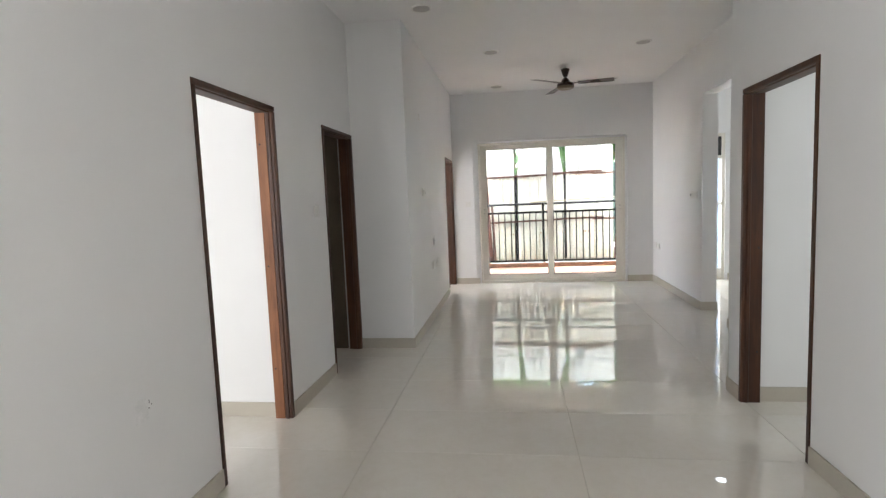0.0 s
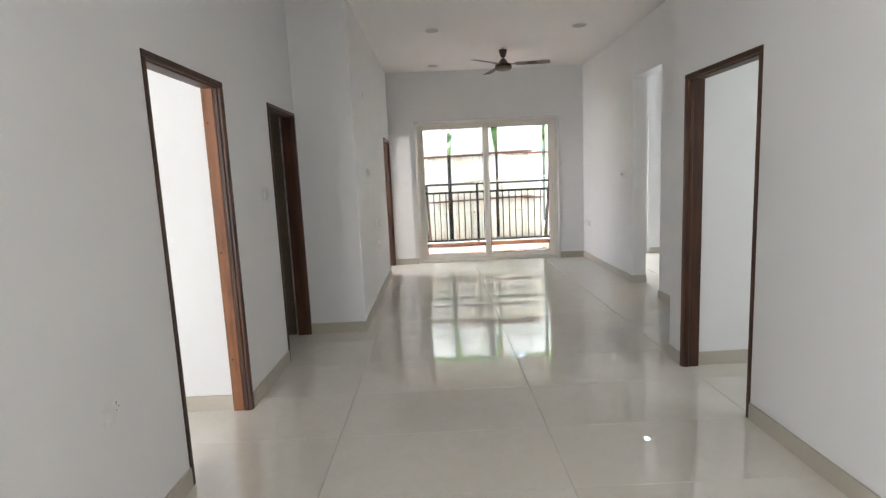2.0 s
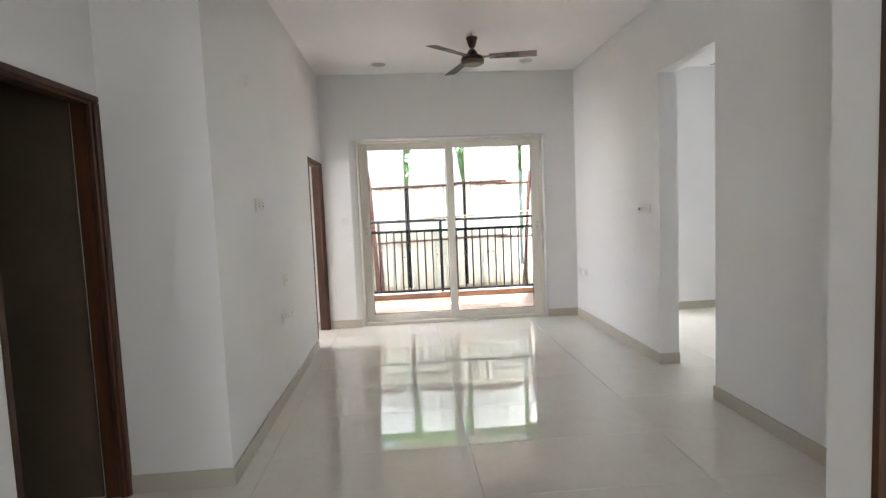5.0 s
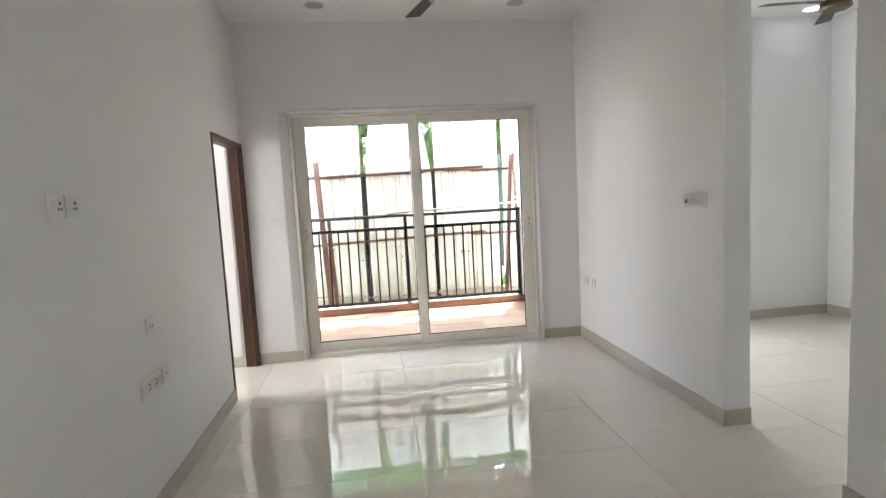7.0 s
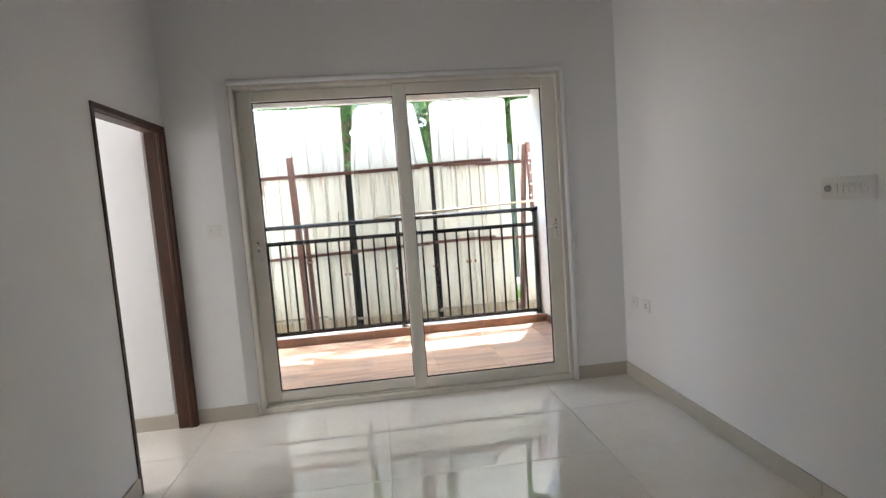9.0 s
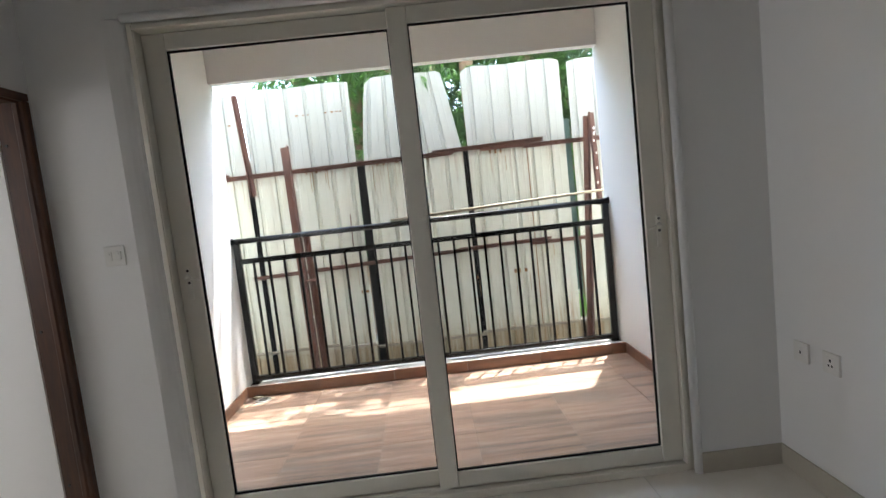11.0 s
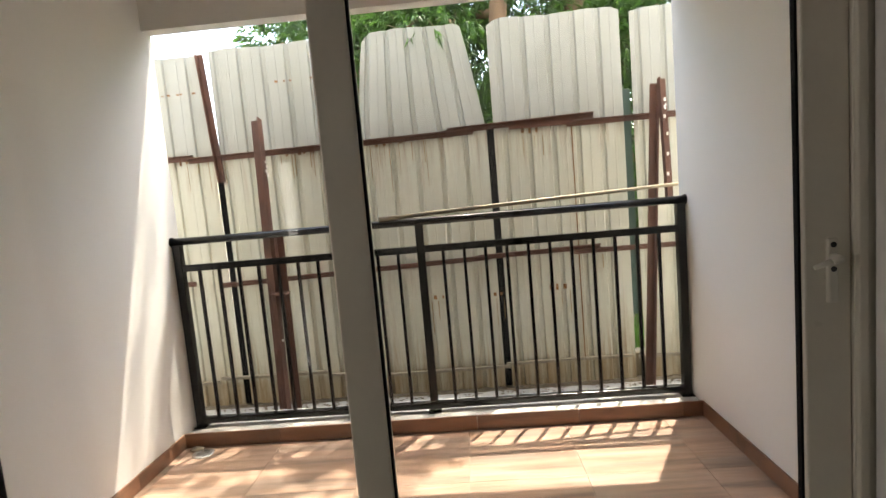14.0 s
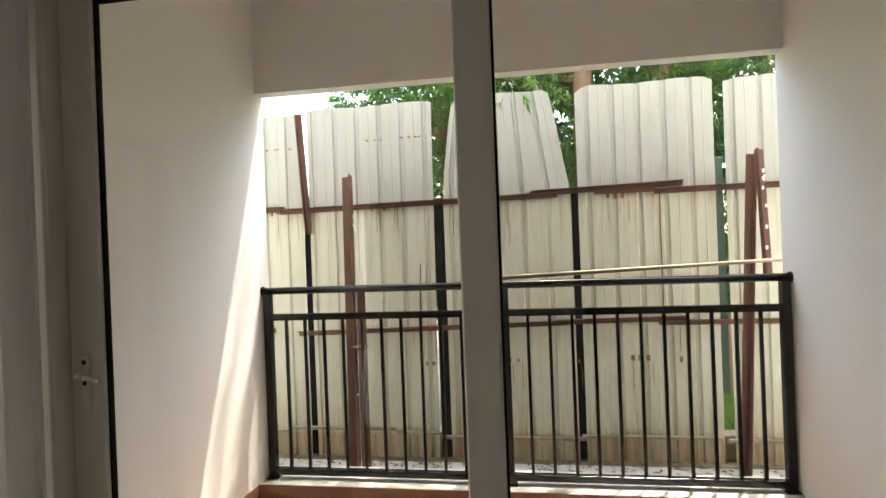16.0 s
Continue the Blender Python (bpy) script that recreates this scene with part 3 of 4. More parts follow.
# ---- ceiling fans and lamps ----
def blade_bm(c, ang, r0, r1, z):
    bm = bmesh.new()
    n = 10
    top, bot = [], []
    rot = Matrix.Rotation(ang, 3, "Z")
    for i in range(n + 1):
        t = i / n
        r = r0 + (r1 - r0) * t
        half = 0.052 + 0.014 * t
        if t > 0.93:
            half *= 0.9
        dz = -0.012 * t
        tilt = math.tan(radians(9))
        a = rot @ Vector((r, -half, half * tilt))
        b = rot @ Vector((r, half, -half * tilt))
        for lst, off in ((top, 0.0015), (bot, -0.0015)):
            lst.append((bm.verts.new((c[0] + a.x, c[1] + a.y, z + a.z + dz + off)), bm.verts.new((c[0] + b.x, c[1] + b.y, z + b.z + dz + off))))
    for lst in (top, bot):
        for p, q in zip(lst, lst[1:]):
            bm.faces.new((p[0], q[0], q[1], p[1]))
    for k in (0, 1):
        for i in range(n):
            bm.faces.new((top[i][k], top[i + 1][k], bot[i + 1][k], bot[i][k]))
    for i in (0, n):
        bm.faces.new((top[i][0], top[i][1], bot[i][1], bot[i][0]))
    return bm


def ceiling_fan(cx, cy, first, r=0.61):
    th = thing("ceiling_fan", (cx, cy, CEILING), "dark brown three-blade ceiling fan at rest", "ceiling fan")
    c = (cx, cy, CEILING)
    part("hook", tube(bmesh.new(), (cx, cy, CEILING), (cx, cy, CEILING - 0.05), 0.008), STEEL, th)
    part("canopy", lathe(bmesh.new(), [(0.022, -0.132), (0.032, -0.118), (0.055, -0.045), (0.058, -0.032), (0.04, -0.026)], c), FANPAINT, th)
    part("downrod", tube(bmesh.new(), (cx, cy, CEILING - 0.128), (cx, cy, CEILING - 0.16), 0.012), FANPAINT, th)
    part("yoke_cover", lathe(bmesh.new(), [(0.06, -0.208), (0.052, -0.18), (0.036, -0.155), (0.022, -0.142)], c), FANPAINT, th)
    part("motor", lathe(bmesh.new(), [(0.07, -0.285), (0.102, -0.272), (0.112, -0.252), (0.112, -0.230), (0.098, -0.212), (0.05, -0.205)], c, 40), FANPAINT, th)
    part("motor_rim", lathe(bmesh.new(), [(0.085, -0.292), (0.108, -0.281), (0.1135, -0.268), (0.1135, -0.256), (0.10, -0.252)], c, 40), BRASS, th, "brushed brass band")
    for k in range(3):
        a = first + k * math.tau / 3
        rot = Matrix.Rotation(a, 3, "Z")
        b = part("blade", blade_bm(c, a, 0.165, r, CEILING - 0.222), FANPAINT, th)
        bm = boxed(0.09, 0.215, -0.028, 0.028, -0.226, -0.220, bevel=0.002)
        bmesh.ops.rotate(bm, verts=bm.verts[:], cent=(0, 0, 0), matrix=rot)
        bmesh.ops.translate(bm, verts=bm.verts[:], vec=c)
        part("bracket", bm, FANPAINT, b)
    return th


def downlight(cx, cy, lit):
    th = thing("ceiling_light", (cx, cy, CEILING), "round recessed ceiling light, lit" if lit else "round white recessed ceiling light, switched off", "ceiling light", "recessed ceiling lights")
    c = (cx, cy, CEILING)
    bm = bmesh.new()
    lathe(bm, [(0.072, -0.004), (0.088, -0.010), (0.094, -0.004), (0.094, 0.0)], c, 32)
    part("rim", bm, PLASTIC, th)
    part("diffuser", lathe(bmesh.new(), [(0.074, -0.0085), (0.074, -0.003)], c, 32), DIFF_ON if lit else DIFF_OFF, th)
    return th


ceiling_fan(1.11, 7.40, radians(-14), 0.62)
ceiling_fan(4.40, 7.75, radians(175), 0.62)
for x, y in ((0.165, 6.40), (1.885, 6.45), (0.165, 8.38), (1.87, 8.35), (-0.375, 4.80)):
    downlight(x, y, False)
for x, y in ((3.50, 8.42), (4.93, 8.56)):
    downlight(x, y, True)


# ---- switches and sockets ----
def wall_plate(name, label, face, along, z, w, h, items, category, t=0.011):
    """A plate on a wall. face: axis letter, place and the way it looks. items: list of (kind, offset along the wall)."""
    ax, at, way = face
    def bx(a0, a1, z0, z1, d0, d1, bev=0.0):
        lo, hi = sorted((at + way * d0, at + way * d1))
        return boxed(lo, hi, a0, a1, z0, z1, bevel=bev) if ax == "x" else boxed(a0, a1, lo, hi, z0, z1, bevel=bev)
    pos = (at, along, z) if ax == "x" else (along, at, z)
    th = thing(name, pos, label, category)
    part("plate", bx(along - w / 2, along + w / 2, z - h / 2, z + h / 2, 0.0, t, 0.002), PLASTIC, th)
    for kind, o in items:
        c = along + o
        if kind == "rocker":
            part("rocker", bx(c - 0.009, c + 0.009, z - 0.02, z + 0.02, t - 0.0005, t + 0.0035, 0.0015), PLASTIC, th)
            part("mark", bx(c - 0.002, c + 0.002, z + 0.006, z + 0.013, t + 0.0036, t + 0.0040), MARK, th)
        elif kind == "knob":
            bm = bmesh.new()
            a, b = ((at + way * 0.011, c, z), (at + way * 0.021, c, z)) if ax == "x" else ((c, at + way * 0.011, z), (c, at + way * 0.021, z))
            part("knob", tube(bm, a, b, 0.014, 0.012, 18), GREYPL, th)
        elif kind == "socket":
            part("insert", bx(c - 0.021, c + 0.021, z - 0.027, z + 0.027, 0.0105, 0.0125, 0.001), PLASTIC, th)
            for dx, dz, r in ((0, 0.012, 0.005), (-0.009, -0.009, 0.0038), (0.009, -0.009, 0.0038)):
                part("hole", bx(c + dx - r, c + dx + r, z + dz - r * 1.3, z + dz + r * 1.3, 0.0124, 0.0129), SLOT, th)
        elif kind == "jack":
            part("insert", bx(c - 0.011, c + 0.011, z - 0.02, z + 0.02, 0.0105, 0.0125, 0.001), PLASTIC, th)
            part("hole", bx(c - 0.004, c + 0.004, z - 0.006, z + 0.006, 0.0124, 0.0129), SLOT, th)
    return th


WEST = ("x", XP, 1)
wall_plate("wall_socket", "white wall socket plate on the painted wall", WEST, 5.835, 1.53, 0.088, 0.088, [("rocker", -0.028), ("socket", 0.012)], "socket")
wall_plate("wall_socket", "white wall socket plate on the painted wall", WEST, 5.935, 1.53, 0.088, 0.088, [("rocker", -0.028), ("socket", 0.012)], "socket")
wall_plate("wall_socket", "small white aerial socket on the painted wall", WEST, 6.50, 0.93, 0.085, 0.085, [("jack", -0.012), ("jack", 0.014)], "socket")
wall_plate("wall_socket", "long white socket plate with two power outlets", WEST, 6.445, 0.645, 0.235, 0.088, [("rocker", -0.09), ("socket", -0.035), ("socket", 0.045), ("rocker", 0.095)], "socket")
wall_plate("wall_socket", "small white data socket beside the long plate", WEST, 6.625, 0.645, 0.088, 0.088, [("jack", 0.0)], "socket")
wall_plate("wall_socket", "narrow white plate high on the wall", WEST, 5.76, 2.34, 0.03, 0.07, [], "socket")
wall_plate("light_switch", "long white switch plate with a fan knob", ("x", XR, -1), 6.875, 1.375, 0.24, 0.088,
           [("knob", 0.085), ("rocker", 0.05), ("rocker", 0.024), ("rocker", -0.002), ("rocker", -0.028), ("rocker", -0.054), ("rocker", -0.08)], "switch")
wall_plate("wall_socket", "white wall socket low on the wall", ("x", XR, -1), 8.65, 0.595, 0.088, 0.088, [("jack", 0.0)], "socket")
wall_plate("wall_socket", "white wall socket low on the wall", ("x", XR, -1), 8.48, 0.595, 0.088, 0.088, [("socket", 0.0)], "socket")
wall_plate("light_switch", "white switch plate between the door and window", ("y", YN, -1), -0.37, 1.34, 0.088, 0.088, [("rocker", -0.02), ("rocker", 0.02)], "switch", t=0.005)
wall_plate("light_switch", "small white switch plate beside the dark doorway", ("x", XL, 1), 4.005, 1.395, 0.088, 0.088, [("rocker", -0.02), ("rocker", 0.02)], "switch")


# ---- outdoors ----
# Unseen outer wall, raised to 10 m to bounce sunlight onto the fence.
bm = bmesh.new()
for a in ((-9, 11, BYW - 0.1, BYW, H + 0.17, 10.0), (-9, BX0 - 0.2, BYW - 0.1, BYW, -0.4, H + 0.17), (BX1 + 0.2, 11, BYW - 0.1, BYW, -0.4, H + 0.17)):
    box(bm, *a)
solid("wall_bounce", bm, FACADE, "unseen plaster outer wall, added to bounce sunlight onto the fence", "wall", kind="structure")
solid("ground", boxed(-90, 90, BYW, 150, -0.6, -0.165), SOIL, "bare earth ground behind the fence", "ground", kind="structure")
solid("pavement", boxed(-4.0, 6.0, BYO, 11.66, -0.164, -0.15, bevel=0.004), CEMENT, "pale cement strip between the kerb and the fence", "pavement", kind="structure")
FY = 11.75


def sheet_bm(x0, x1, z0, z1, left=None, right=None, cut=0.0, phase=0.0, bulge=0.0):
    """Trapezoid-ribbed sheet. left, right: edge places over height 0..1; cut: clipped top corner."""
    bm = bmesh.new()
    xs = []
    k0 = math.floor((x0 - phase) / 0.184)
    for k in range(k0, k0 + 40):
        c = phase + k * 0.184
        for dx, d in ((-0.024, -0.026), (-0.014, -0.009), (0.014, -0.009), (0.024, -0.026), (0.086, -0.026), (0.088, -0.0278), (0.096, -0.0278), (0.098, -0.026)):
            xs.append((c + dx, d))
    xs = [(x, d) for x, d in xs if x0 < x < x1]
    xs = [(x0, -0.026)] + sorted(xs) + [(x1, -0.026)]
    rows = 14
    grid = []
    for j in range(rows + 1):
        v = j / rows
        z = z0 + (z1 - z0) * v
        l = left(v) if left else x0
        r = right(v) if right else x1
        row = []
        for x, d in xs:
            u = (x - x0) / (x1 - x0)
            zz = z
            if cut and j == rows:
                zz -= cut * max(0.0, 1 - u / 0.08) + cut * 0.5 * max(0.0, 1 - (1 - u) / 0.03)
            zz += 0.006 * math.sin(x * 9.0) * v
            off = bulge * math.sin(v * math.pi) * (u - 0.5) + 0.003 * noise.noise((x * 2.0, z * 1.5, x0))
            row.append(bm.verts.new((l + (r - l) * u, FY + d + off, zz)))
        grid.append(row)
    # a back skin behind the front one, joined round the edge
    back = [[bm.verts.new(v.co + Vector((0, 0.004, 0))) for v in row] for row in grid]
    n = len(xs)
    for skin, turn in ((grid, 1), (back, -1)):
        for a, b in zip(skin, skin[1:]):
            for i in range(n - 1):
                bm.faces.new((a[i], a[i + 1], b[i + 1], b[i])[::turn])
    rim = [(j, 0) for j in range(rows, 0, -1)] + [(0, i) for i in range(n - 1)] + [(j, n - 1) for j in range(rows)] + [(rows, i) for i in range(n - 1, 0, -1)]
    for (j, i), (k, m) in zip(rim, rim[1:] + rim[:1]):
        bm.faces.new((grid[j][i], back[j][i], back[k][m], grid[k][m]))
    return bm


def angle_bm(a, b, w=0.045, t=0.005, along="x", flip=1):
    """An L-section from a to b (a bar along x, or an upright)."""
    a, b = Vector(a), Vector(b)
    d = (b - a).normalized()
    side = Vector((0, -1, 0)) if abs(d.y) < 0.7 else Vector((0, 0, 1))
    up = d.cross(side).normalized() * flip
    side = up.cross(d).normalized() if flip > 0 else d.cross(up).normalized()
    pts = [(0, 0), (w, 0), (w, t), (t, t), (t, w), (0, w)]
    bm = bmesh.new()
    ra = [bm.verts.new(a + up * u + side * v) for u, v in pts]
    rb = [bm.verts.new(b + up * u + side * v) for u, v in pts]
    n = len(pts)
    for i in range(n):
        bm.faces.new((ra[i], ra[(i + 1) % n], rb[(i + 1) % n], rb[i]))
    bm.faces.new(ra[::-1])
    bm.faces.new(rb)
    return bm


def fence():
    th = thing("sheet_fence", (1.0, FY, -0.15), "weathered cream corrugated sheet fence with rusty steel angles", "fence")
    spec = [(-2.85, -1.72, 2.64, None, None, 0.0, -2.7), (-1.70, -0.68, 2.645, None, None, 0.0, -0.98),
            (-0.625, 0.405, 2.665, None, lambda v: 0.375 + 0.03 * v, 0.01, -0.388),
            (0.475, 1.435, 2.68, lambda v: 0.475 + (0.09 * max(0, (v - 0.75) / 0.25)), lambda v: 1.450 - 0.140 * max(0, (v - 0.72) / 0.28), 0.06, 0.72),
            (1.505, 2.48, 2.68, None, None, 0.05, 1.585), (2.555, 3.5, 2.66, None, None, 0.02, 2.61), (3.56, 4.55, 2.66, None, None, 0.0, 3.65)]
    for i, (x0, x1, top, l, r, cut, phase) in enumerate(spec):
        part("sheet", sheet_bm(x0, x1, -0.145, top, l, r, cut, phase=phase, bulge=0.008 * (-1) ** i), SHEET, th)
    y = FY - 0.036
    for x0, x1, z0, z1 in ((-2.7, -0.84, 1.875, 1.89), (-0.88, 1.35, 1.868, 1.895), (1.15, 2.25, 1.912, 1.935), (2.05, 4.5, 1.885, 1.895)):
        k = 0.008 if x0 == 1.15 else 0.0
        part("angle_rail", angle_bm((x0, y - k, z0), (x1, y - k, z1), 0.042), RUST, th)
    for x0, x1, z0, z1 in ((-2.7, -0.95, 0.90, 0.90), (-0.75, 1.40, 0.87, 0.925), (1.31, 2.25, 0.93, 0.945), (2.05, 4.5, 0.915, 0.91)):
        part("angle_rail", angle_bm((x0, y, z0), (x1, y, z1), 0.04), RUST, th)
    for x0, x1, z in ((-0.84, 0.03, 0.10), (0.04, 0.38, 0.07), (0.40, 1.50, 0.04), (1.47, 2.45, 0.06), (2.5, 3.6, 0.045), (-2.6, -0.86, 0.07)):
        part("bottom_angle", angle_bm((x0, y, z), (x1, y, z), 0.03), OLDANGLE, th)
    for x, top in ((-0.655, 1.90), (0.43, 1.90), (1.475, 1.90)):
        part("gap_post", boxed(x - 0.04, x + 0.04, FY + 0.012, FY + 0.052, -0.15, top, bevel=0.003), BLACKPOST, th)
    part("gap_post", boxed(2.482, 2.545, FY + 0.012, FY + 0.052, 0.36, 2.09, bevel=0.003), GREENPAINT, th)
    # sloping upright and raking braces of steel angle
    part("angle_post", angle_bm((-0.645, FY - 0.05, 1.66), (-0.70, FY - 0.05, 2.63), 0.045), RUST, th)
    part("brace", angle_bm((-0.180, 11.49, 2.072), (-0.055, 11.06, -0.15), 0.08), RUST, th)
    part("brace", angle_bm((-0.105, 11.30, 1.24), (-0.05, 11.12, -0.15), 0.05, flip=-1), RUST, th)
    part("clamp", boxed(-0.12, -0.02, 11.12, 11.22, 0.83, 0.845), RUST, th)
    part("brace", angle_bm((2.655, 11.50, 2.06), (2.41, 11.16, -0.15), 0.052), RUST, th)
    part("brace", angle_bm((2.640, 11.46, 2.085), (2.612, 11.32, 1.22), 0.055, flip=-1), RUST, th)
    part("rail_patch", boxed(1.62, 2.06, FY - 0.054, FY - 0.036, 1.862, 1.90, bevel=0.002), RUST, th)
    rng = random.Random(4)
    for x0, n, z in ((-1.02, 5, 2.36), (-0.12, 3, 2.385), (0.16, 4, 2.39), (1.72, 3, 1.845), (0.95, 2, 0.62), (1.42, 2, 0.61), (1.86, 3, 0.63), (0.30, 2, 0.60), (2.20, 1, 0.62), (-0.95, 4, 1.84), (-0.1, 5, 1.84), (0.6, 4, 1.85), (1.1, 2, 1.86)):
        for k in range(n):
            x = x0 + k * rng.uniform(0.045, 0.065)
            w = rng.uniform(0.007, 0.014)
            h = rng.uniform(0.004, 0.007) if z > 2 else rng.uniform(0.010, 0.022)
            part("rust_mark", boxed(x - w, x + w, FY - 0.034, FY - 0.027, z - h, z + h + rng.uniform(0, 0.004)), RUSTMARK, th)
    # thin runs of rust below the fixings, and flecks of white paint on the braces
    for x0, n, z, ln in ((-0.9, 5, 1.83, 0.22), (-0.15, 5, 1.83, 0.20), (0.55, 7, 1.84, 0.40), (1.72, 3, 1.80, 0.22), (0.92, 3, 0.59, 0.30), (1.43, 2, 0.58, 0.25), (1.86, 3, 0.60, 0.22), (0.2, 3, 0.86, 0.25), (2.2, 2, 0.86, 0.2)):
        for k in range(n):
            x = x0 + k * rng.uniform(0.05, 0.09)
            w, h = rng.uniform(0.0012, 0.003), ln * rng.uniform(0.35, 1.0)
            part("rust_run", boxed(x - w, x + w, FY - 0.0315, FY - 0.027, z - h, z), RUSTRUN, th)
    for k in range(9):
        v = rng.uniform(0.15, 0.92)
        for a, b in (((-0.175, 11.49, 2.065), (-0.055, 11.04, -0.15)), ((2.640, 11.46, 2.085), (2.612, 11.32, 1.22))):
            p = Vector(b).lerp(Vector(a), v + rng.uniform(-0.05, 0.05)) + Vector((rng.uniform(0.008, 0.03), 0.0, 0.0))
            r = rng.uniform(0.004, 0.008)
            part("paint_fleck", boxed(p.x - r, p.x + r, p.y - 0.064, p.y - 0.061, p.z - r * 1.6, p.z + r * 1.6), PLASTIC, th)
    part("loose_rod", tube(bmesh.new(), (0.268, FY - 0.045, 1.02), (0.278, FY - 0.045, 1.385), 0.006, 0.005, 8), RUST, th)
    part("seam", boxed(2.085, 2.092, FY - 0.033, FY - 0.026, 0.05, 1.87), RUSTMARK, th)
    return th


fence()
bm = bmesh.new()
box(bm, -4, 6, FY + 0.06, FY + 0.20, -0.16, 0.03, bevel=0.01)
solid("fence_plinth", bm, PLINTH, "stained cement plinth under the sheet fence", "plinth", kind="structure")
solid("cane", tube(bmesh.new(), (0.72, 10.80, 1.304), (2.60, 11.02, 1.36), 0.014, 0.011, 10), BAMBOO, "dry thin cane lying along the railing", "cane")


# ---- trees ----
def leaves_mesh(name, clumps, count, size, seed, material):
    """Many lance-shaped leaves in drooping sprays round the given clump centres."""
    rng = np.random.default_rng(seed)
    verts, faces = [], []
    total = sum(c[3] ** 2 for c in clumps)
    for cx, cy, cz, rad in clumps:
        n = int(count * rad ** 2 / total)
        sprays = max(3, n // 9)
        for _ in range(sprays):
            d = rng.normal(size=3)
            d /= np.linalg.norm(d)
            p = np.array((cx, cy, cz)) + d * rad * rng.uniform(0.25, 1.0) ** 0.6 * np.array((1, 1, 0.75))
            out = d + np.array((0, 0, -0.35))
            out /= np.linalg.norm(out)
            for k in range(9):
                o = out + rng.normal(size=3) * 0.55
                o /= np.linalg.norm(o)
                s = np.cross(o, rng.normal(size=3))
                s /= np.linalg.norm(s)
                nrm = np.cross(o, s)
                ln = size * rng.uniform(0.7, 1.3)
                w = ln * rng.uniform(0.09, 0.15)
                q = p + out * k * 0.012
                b = len(verts)
                verts += [tuple(q), tuple(q + o * ln * 0.4 + s * w - nrm * 0.004), tuple(q + o * ln * 0.45 - nrm * 0.012 - np.array((0, 0, 0.03)) * ln),
                          tuple(q + o * ln * 0.4 - s * w - nrm * 0.004), tuple(q + o * ln - np.array((0, 0, 0.25)) * ln)]
                faces += [(b, b + 1, b + 2), (b, b + 2, b + 3), (b + 1, b + 4, b + 2), (b + 3, b + 2, b + 4)]
    me = bpy.data.meshes.new(name)
    me.from_pydata(verts, [], faces)
    me.materials.append(material)
    return me


def tree(at, height, r, clumps, count, seed, label, size=0.088, material=None, lean=(0, 0)):
    rng = random.Random(seed)
    th = thing("tree", at, label, "tree", "trees behind the fence")
    bm = bmesh.new()
    p = Vector(at)
    n = 7
    rad = r
    for i in range(n):
        q = Vector((at[0] + lean[0] * (i + 1) / n + rng.uniform(-0.05, 0.05), at[1] + lean[1] * (i + 1) / n + rng.uniform(-0.05, 0.05), at[2] + height * (i + 1) / n))
        nr = r * (1 - 0.6 * (i + 1) / n)
        tube(bm, p, q, rad, nr, 12, cap=(i == n - 1))
        p, rad = q, nr
    part("trunk", bm, BARK, th)
    for cx, cy, cz, cr in clumps:
        k = min(0.95, max(0.25, (cz - at[2] - 0.6) / height))
        s = Vector((at[0] + lean[0] * k, at[1] + lean[1] * k, at[2] + height * k))
        e = Vector((cx, cy, cz))
        mid = s.lerp(e, 0.5) + Vector((rng.uniform(-0.15, 0.15), rng.uniform(-0.15, 0.15), 0.12))
        bm = bmesh.new()
        tube(bm, s, mid, r * 0.4, r * 0.25, 8)
        tube(bm, mid, e, r * 0.25, r * 0.08, 8)
        part("limb", bm, BARK, th)
    me = leaves_mesh("crown", [(cx - at[0], cy - at[1], cz - at[2], cr) for cx, cy, cz, cr in clumps], count, size, seed, material or LEAF)
    ob = new("crown", me)
    ob.parent = th
    return th


G = -0.165
tree((0.35, 13.1, G), 6.6, 0.13, [(0.1, 12.7, 2.9, 0.55), (-0.42, 12.7, 3.0, 0.38), (0.55, 12.6, 2.1, 0.6), (0.9, 12.9, 3.1, 0.6), (0.5, 12.7, 1.2, 0.5), (-0.1, 13.2, 3.6, 0.6), (1.4, 12.7, 2.6, 0.5), (1.45, 12.5, 1.9, 0.45),
                                  (1.30, 12.5, 6.1, 0.34), (1.72, 12.4, 6.2, 0.36), (2.05, 12.65, 6.0, 0.30), (0.92, 12.75, 6.0, 0.32), (0.48, 12.45, 5.9, 0.24)], 18000, 3, "leafy green tree with long drooping leaves behind the fence")
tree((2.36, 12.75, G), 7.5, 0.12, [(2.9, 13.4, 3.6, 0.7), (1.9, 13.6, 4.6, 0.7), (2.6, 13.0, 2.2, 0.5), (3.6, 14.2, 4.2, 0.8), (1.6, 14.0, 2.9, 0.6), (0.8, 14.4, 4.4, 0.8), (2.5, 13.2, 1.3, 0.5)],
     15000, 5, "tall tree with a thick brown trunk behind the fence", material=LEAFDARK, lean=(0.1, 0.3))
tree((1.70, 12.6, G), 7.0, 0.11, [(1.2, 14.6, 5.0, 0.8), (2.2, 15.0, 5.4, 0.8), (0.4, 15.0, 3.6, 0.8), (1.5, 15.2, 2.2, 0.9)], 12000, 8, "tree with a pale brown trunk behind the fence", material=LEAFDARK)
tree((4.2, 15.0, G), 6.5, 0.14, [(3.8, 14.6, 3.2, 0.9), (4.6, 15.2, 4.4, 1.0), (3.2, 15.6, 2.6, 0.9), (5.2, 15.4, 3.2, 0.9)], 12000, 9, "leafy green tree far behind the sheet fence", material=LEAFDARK)


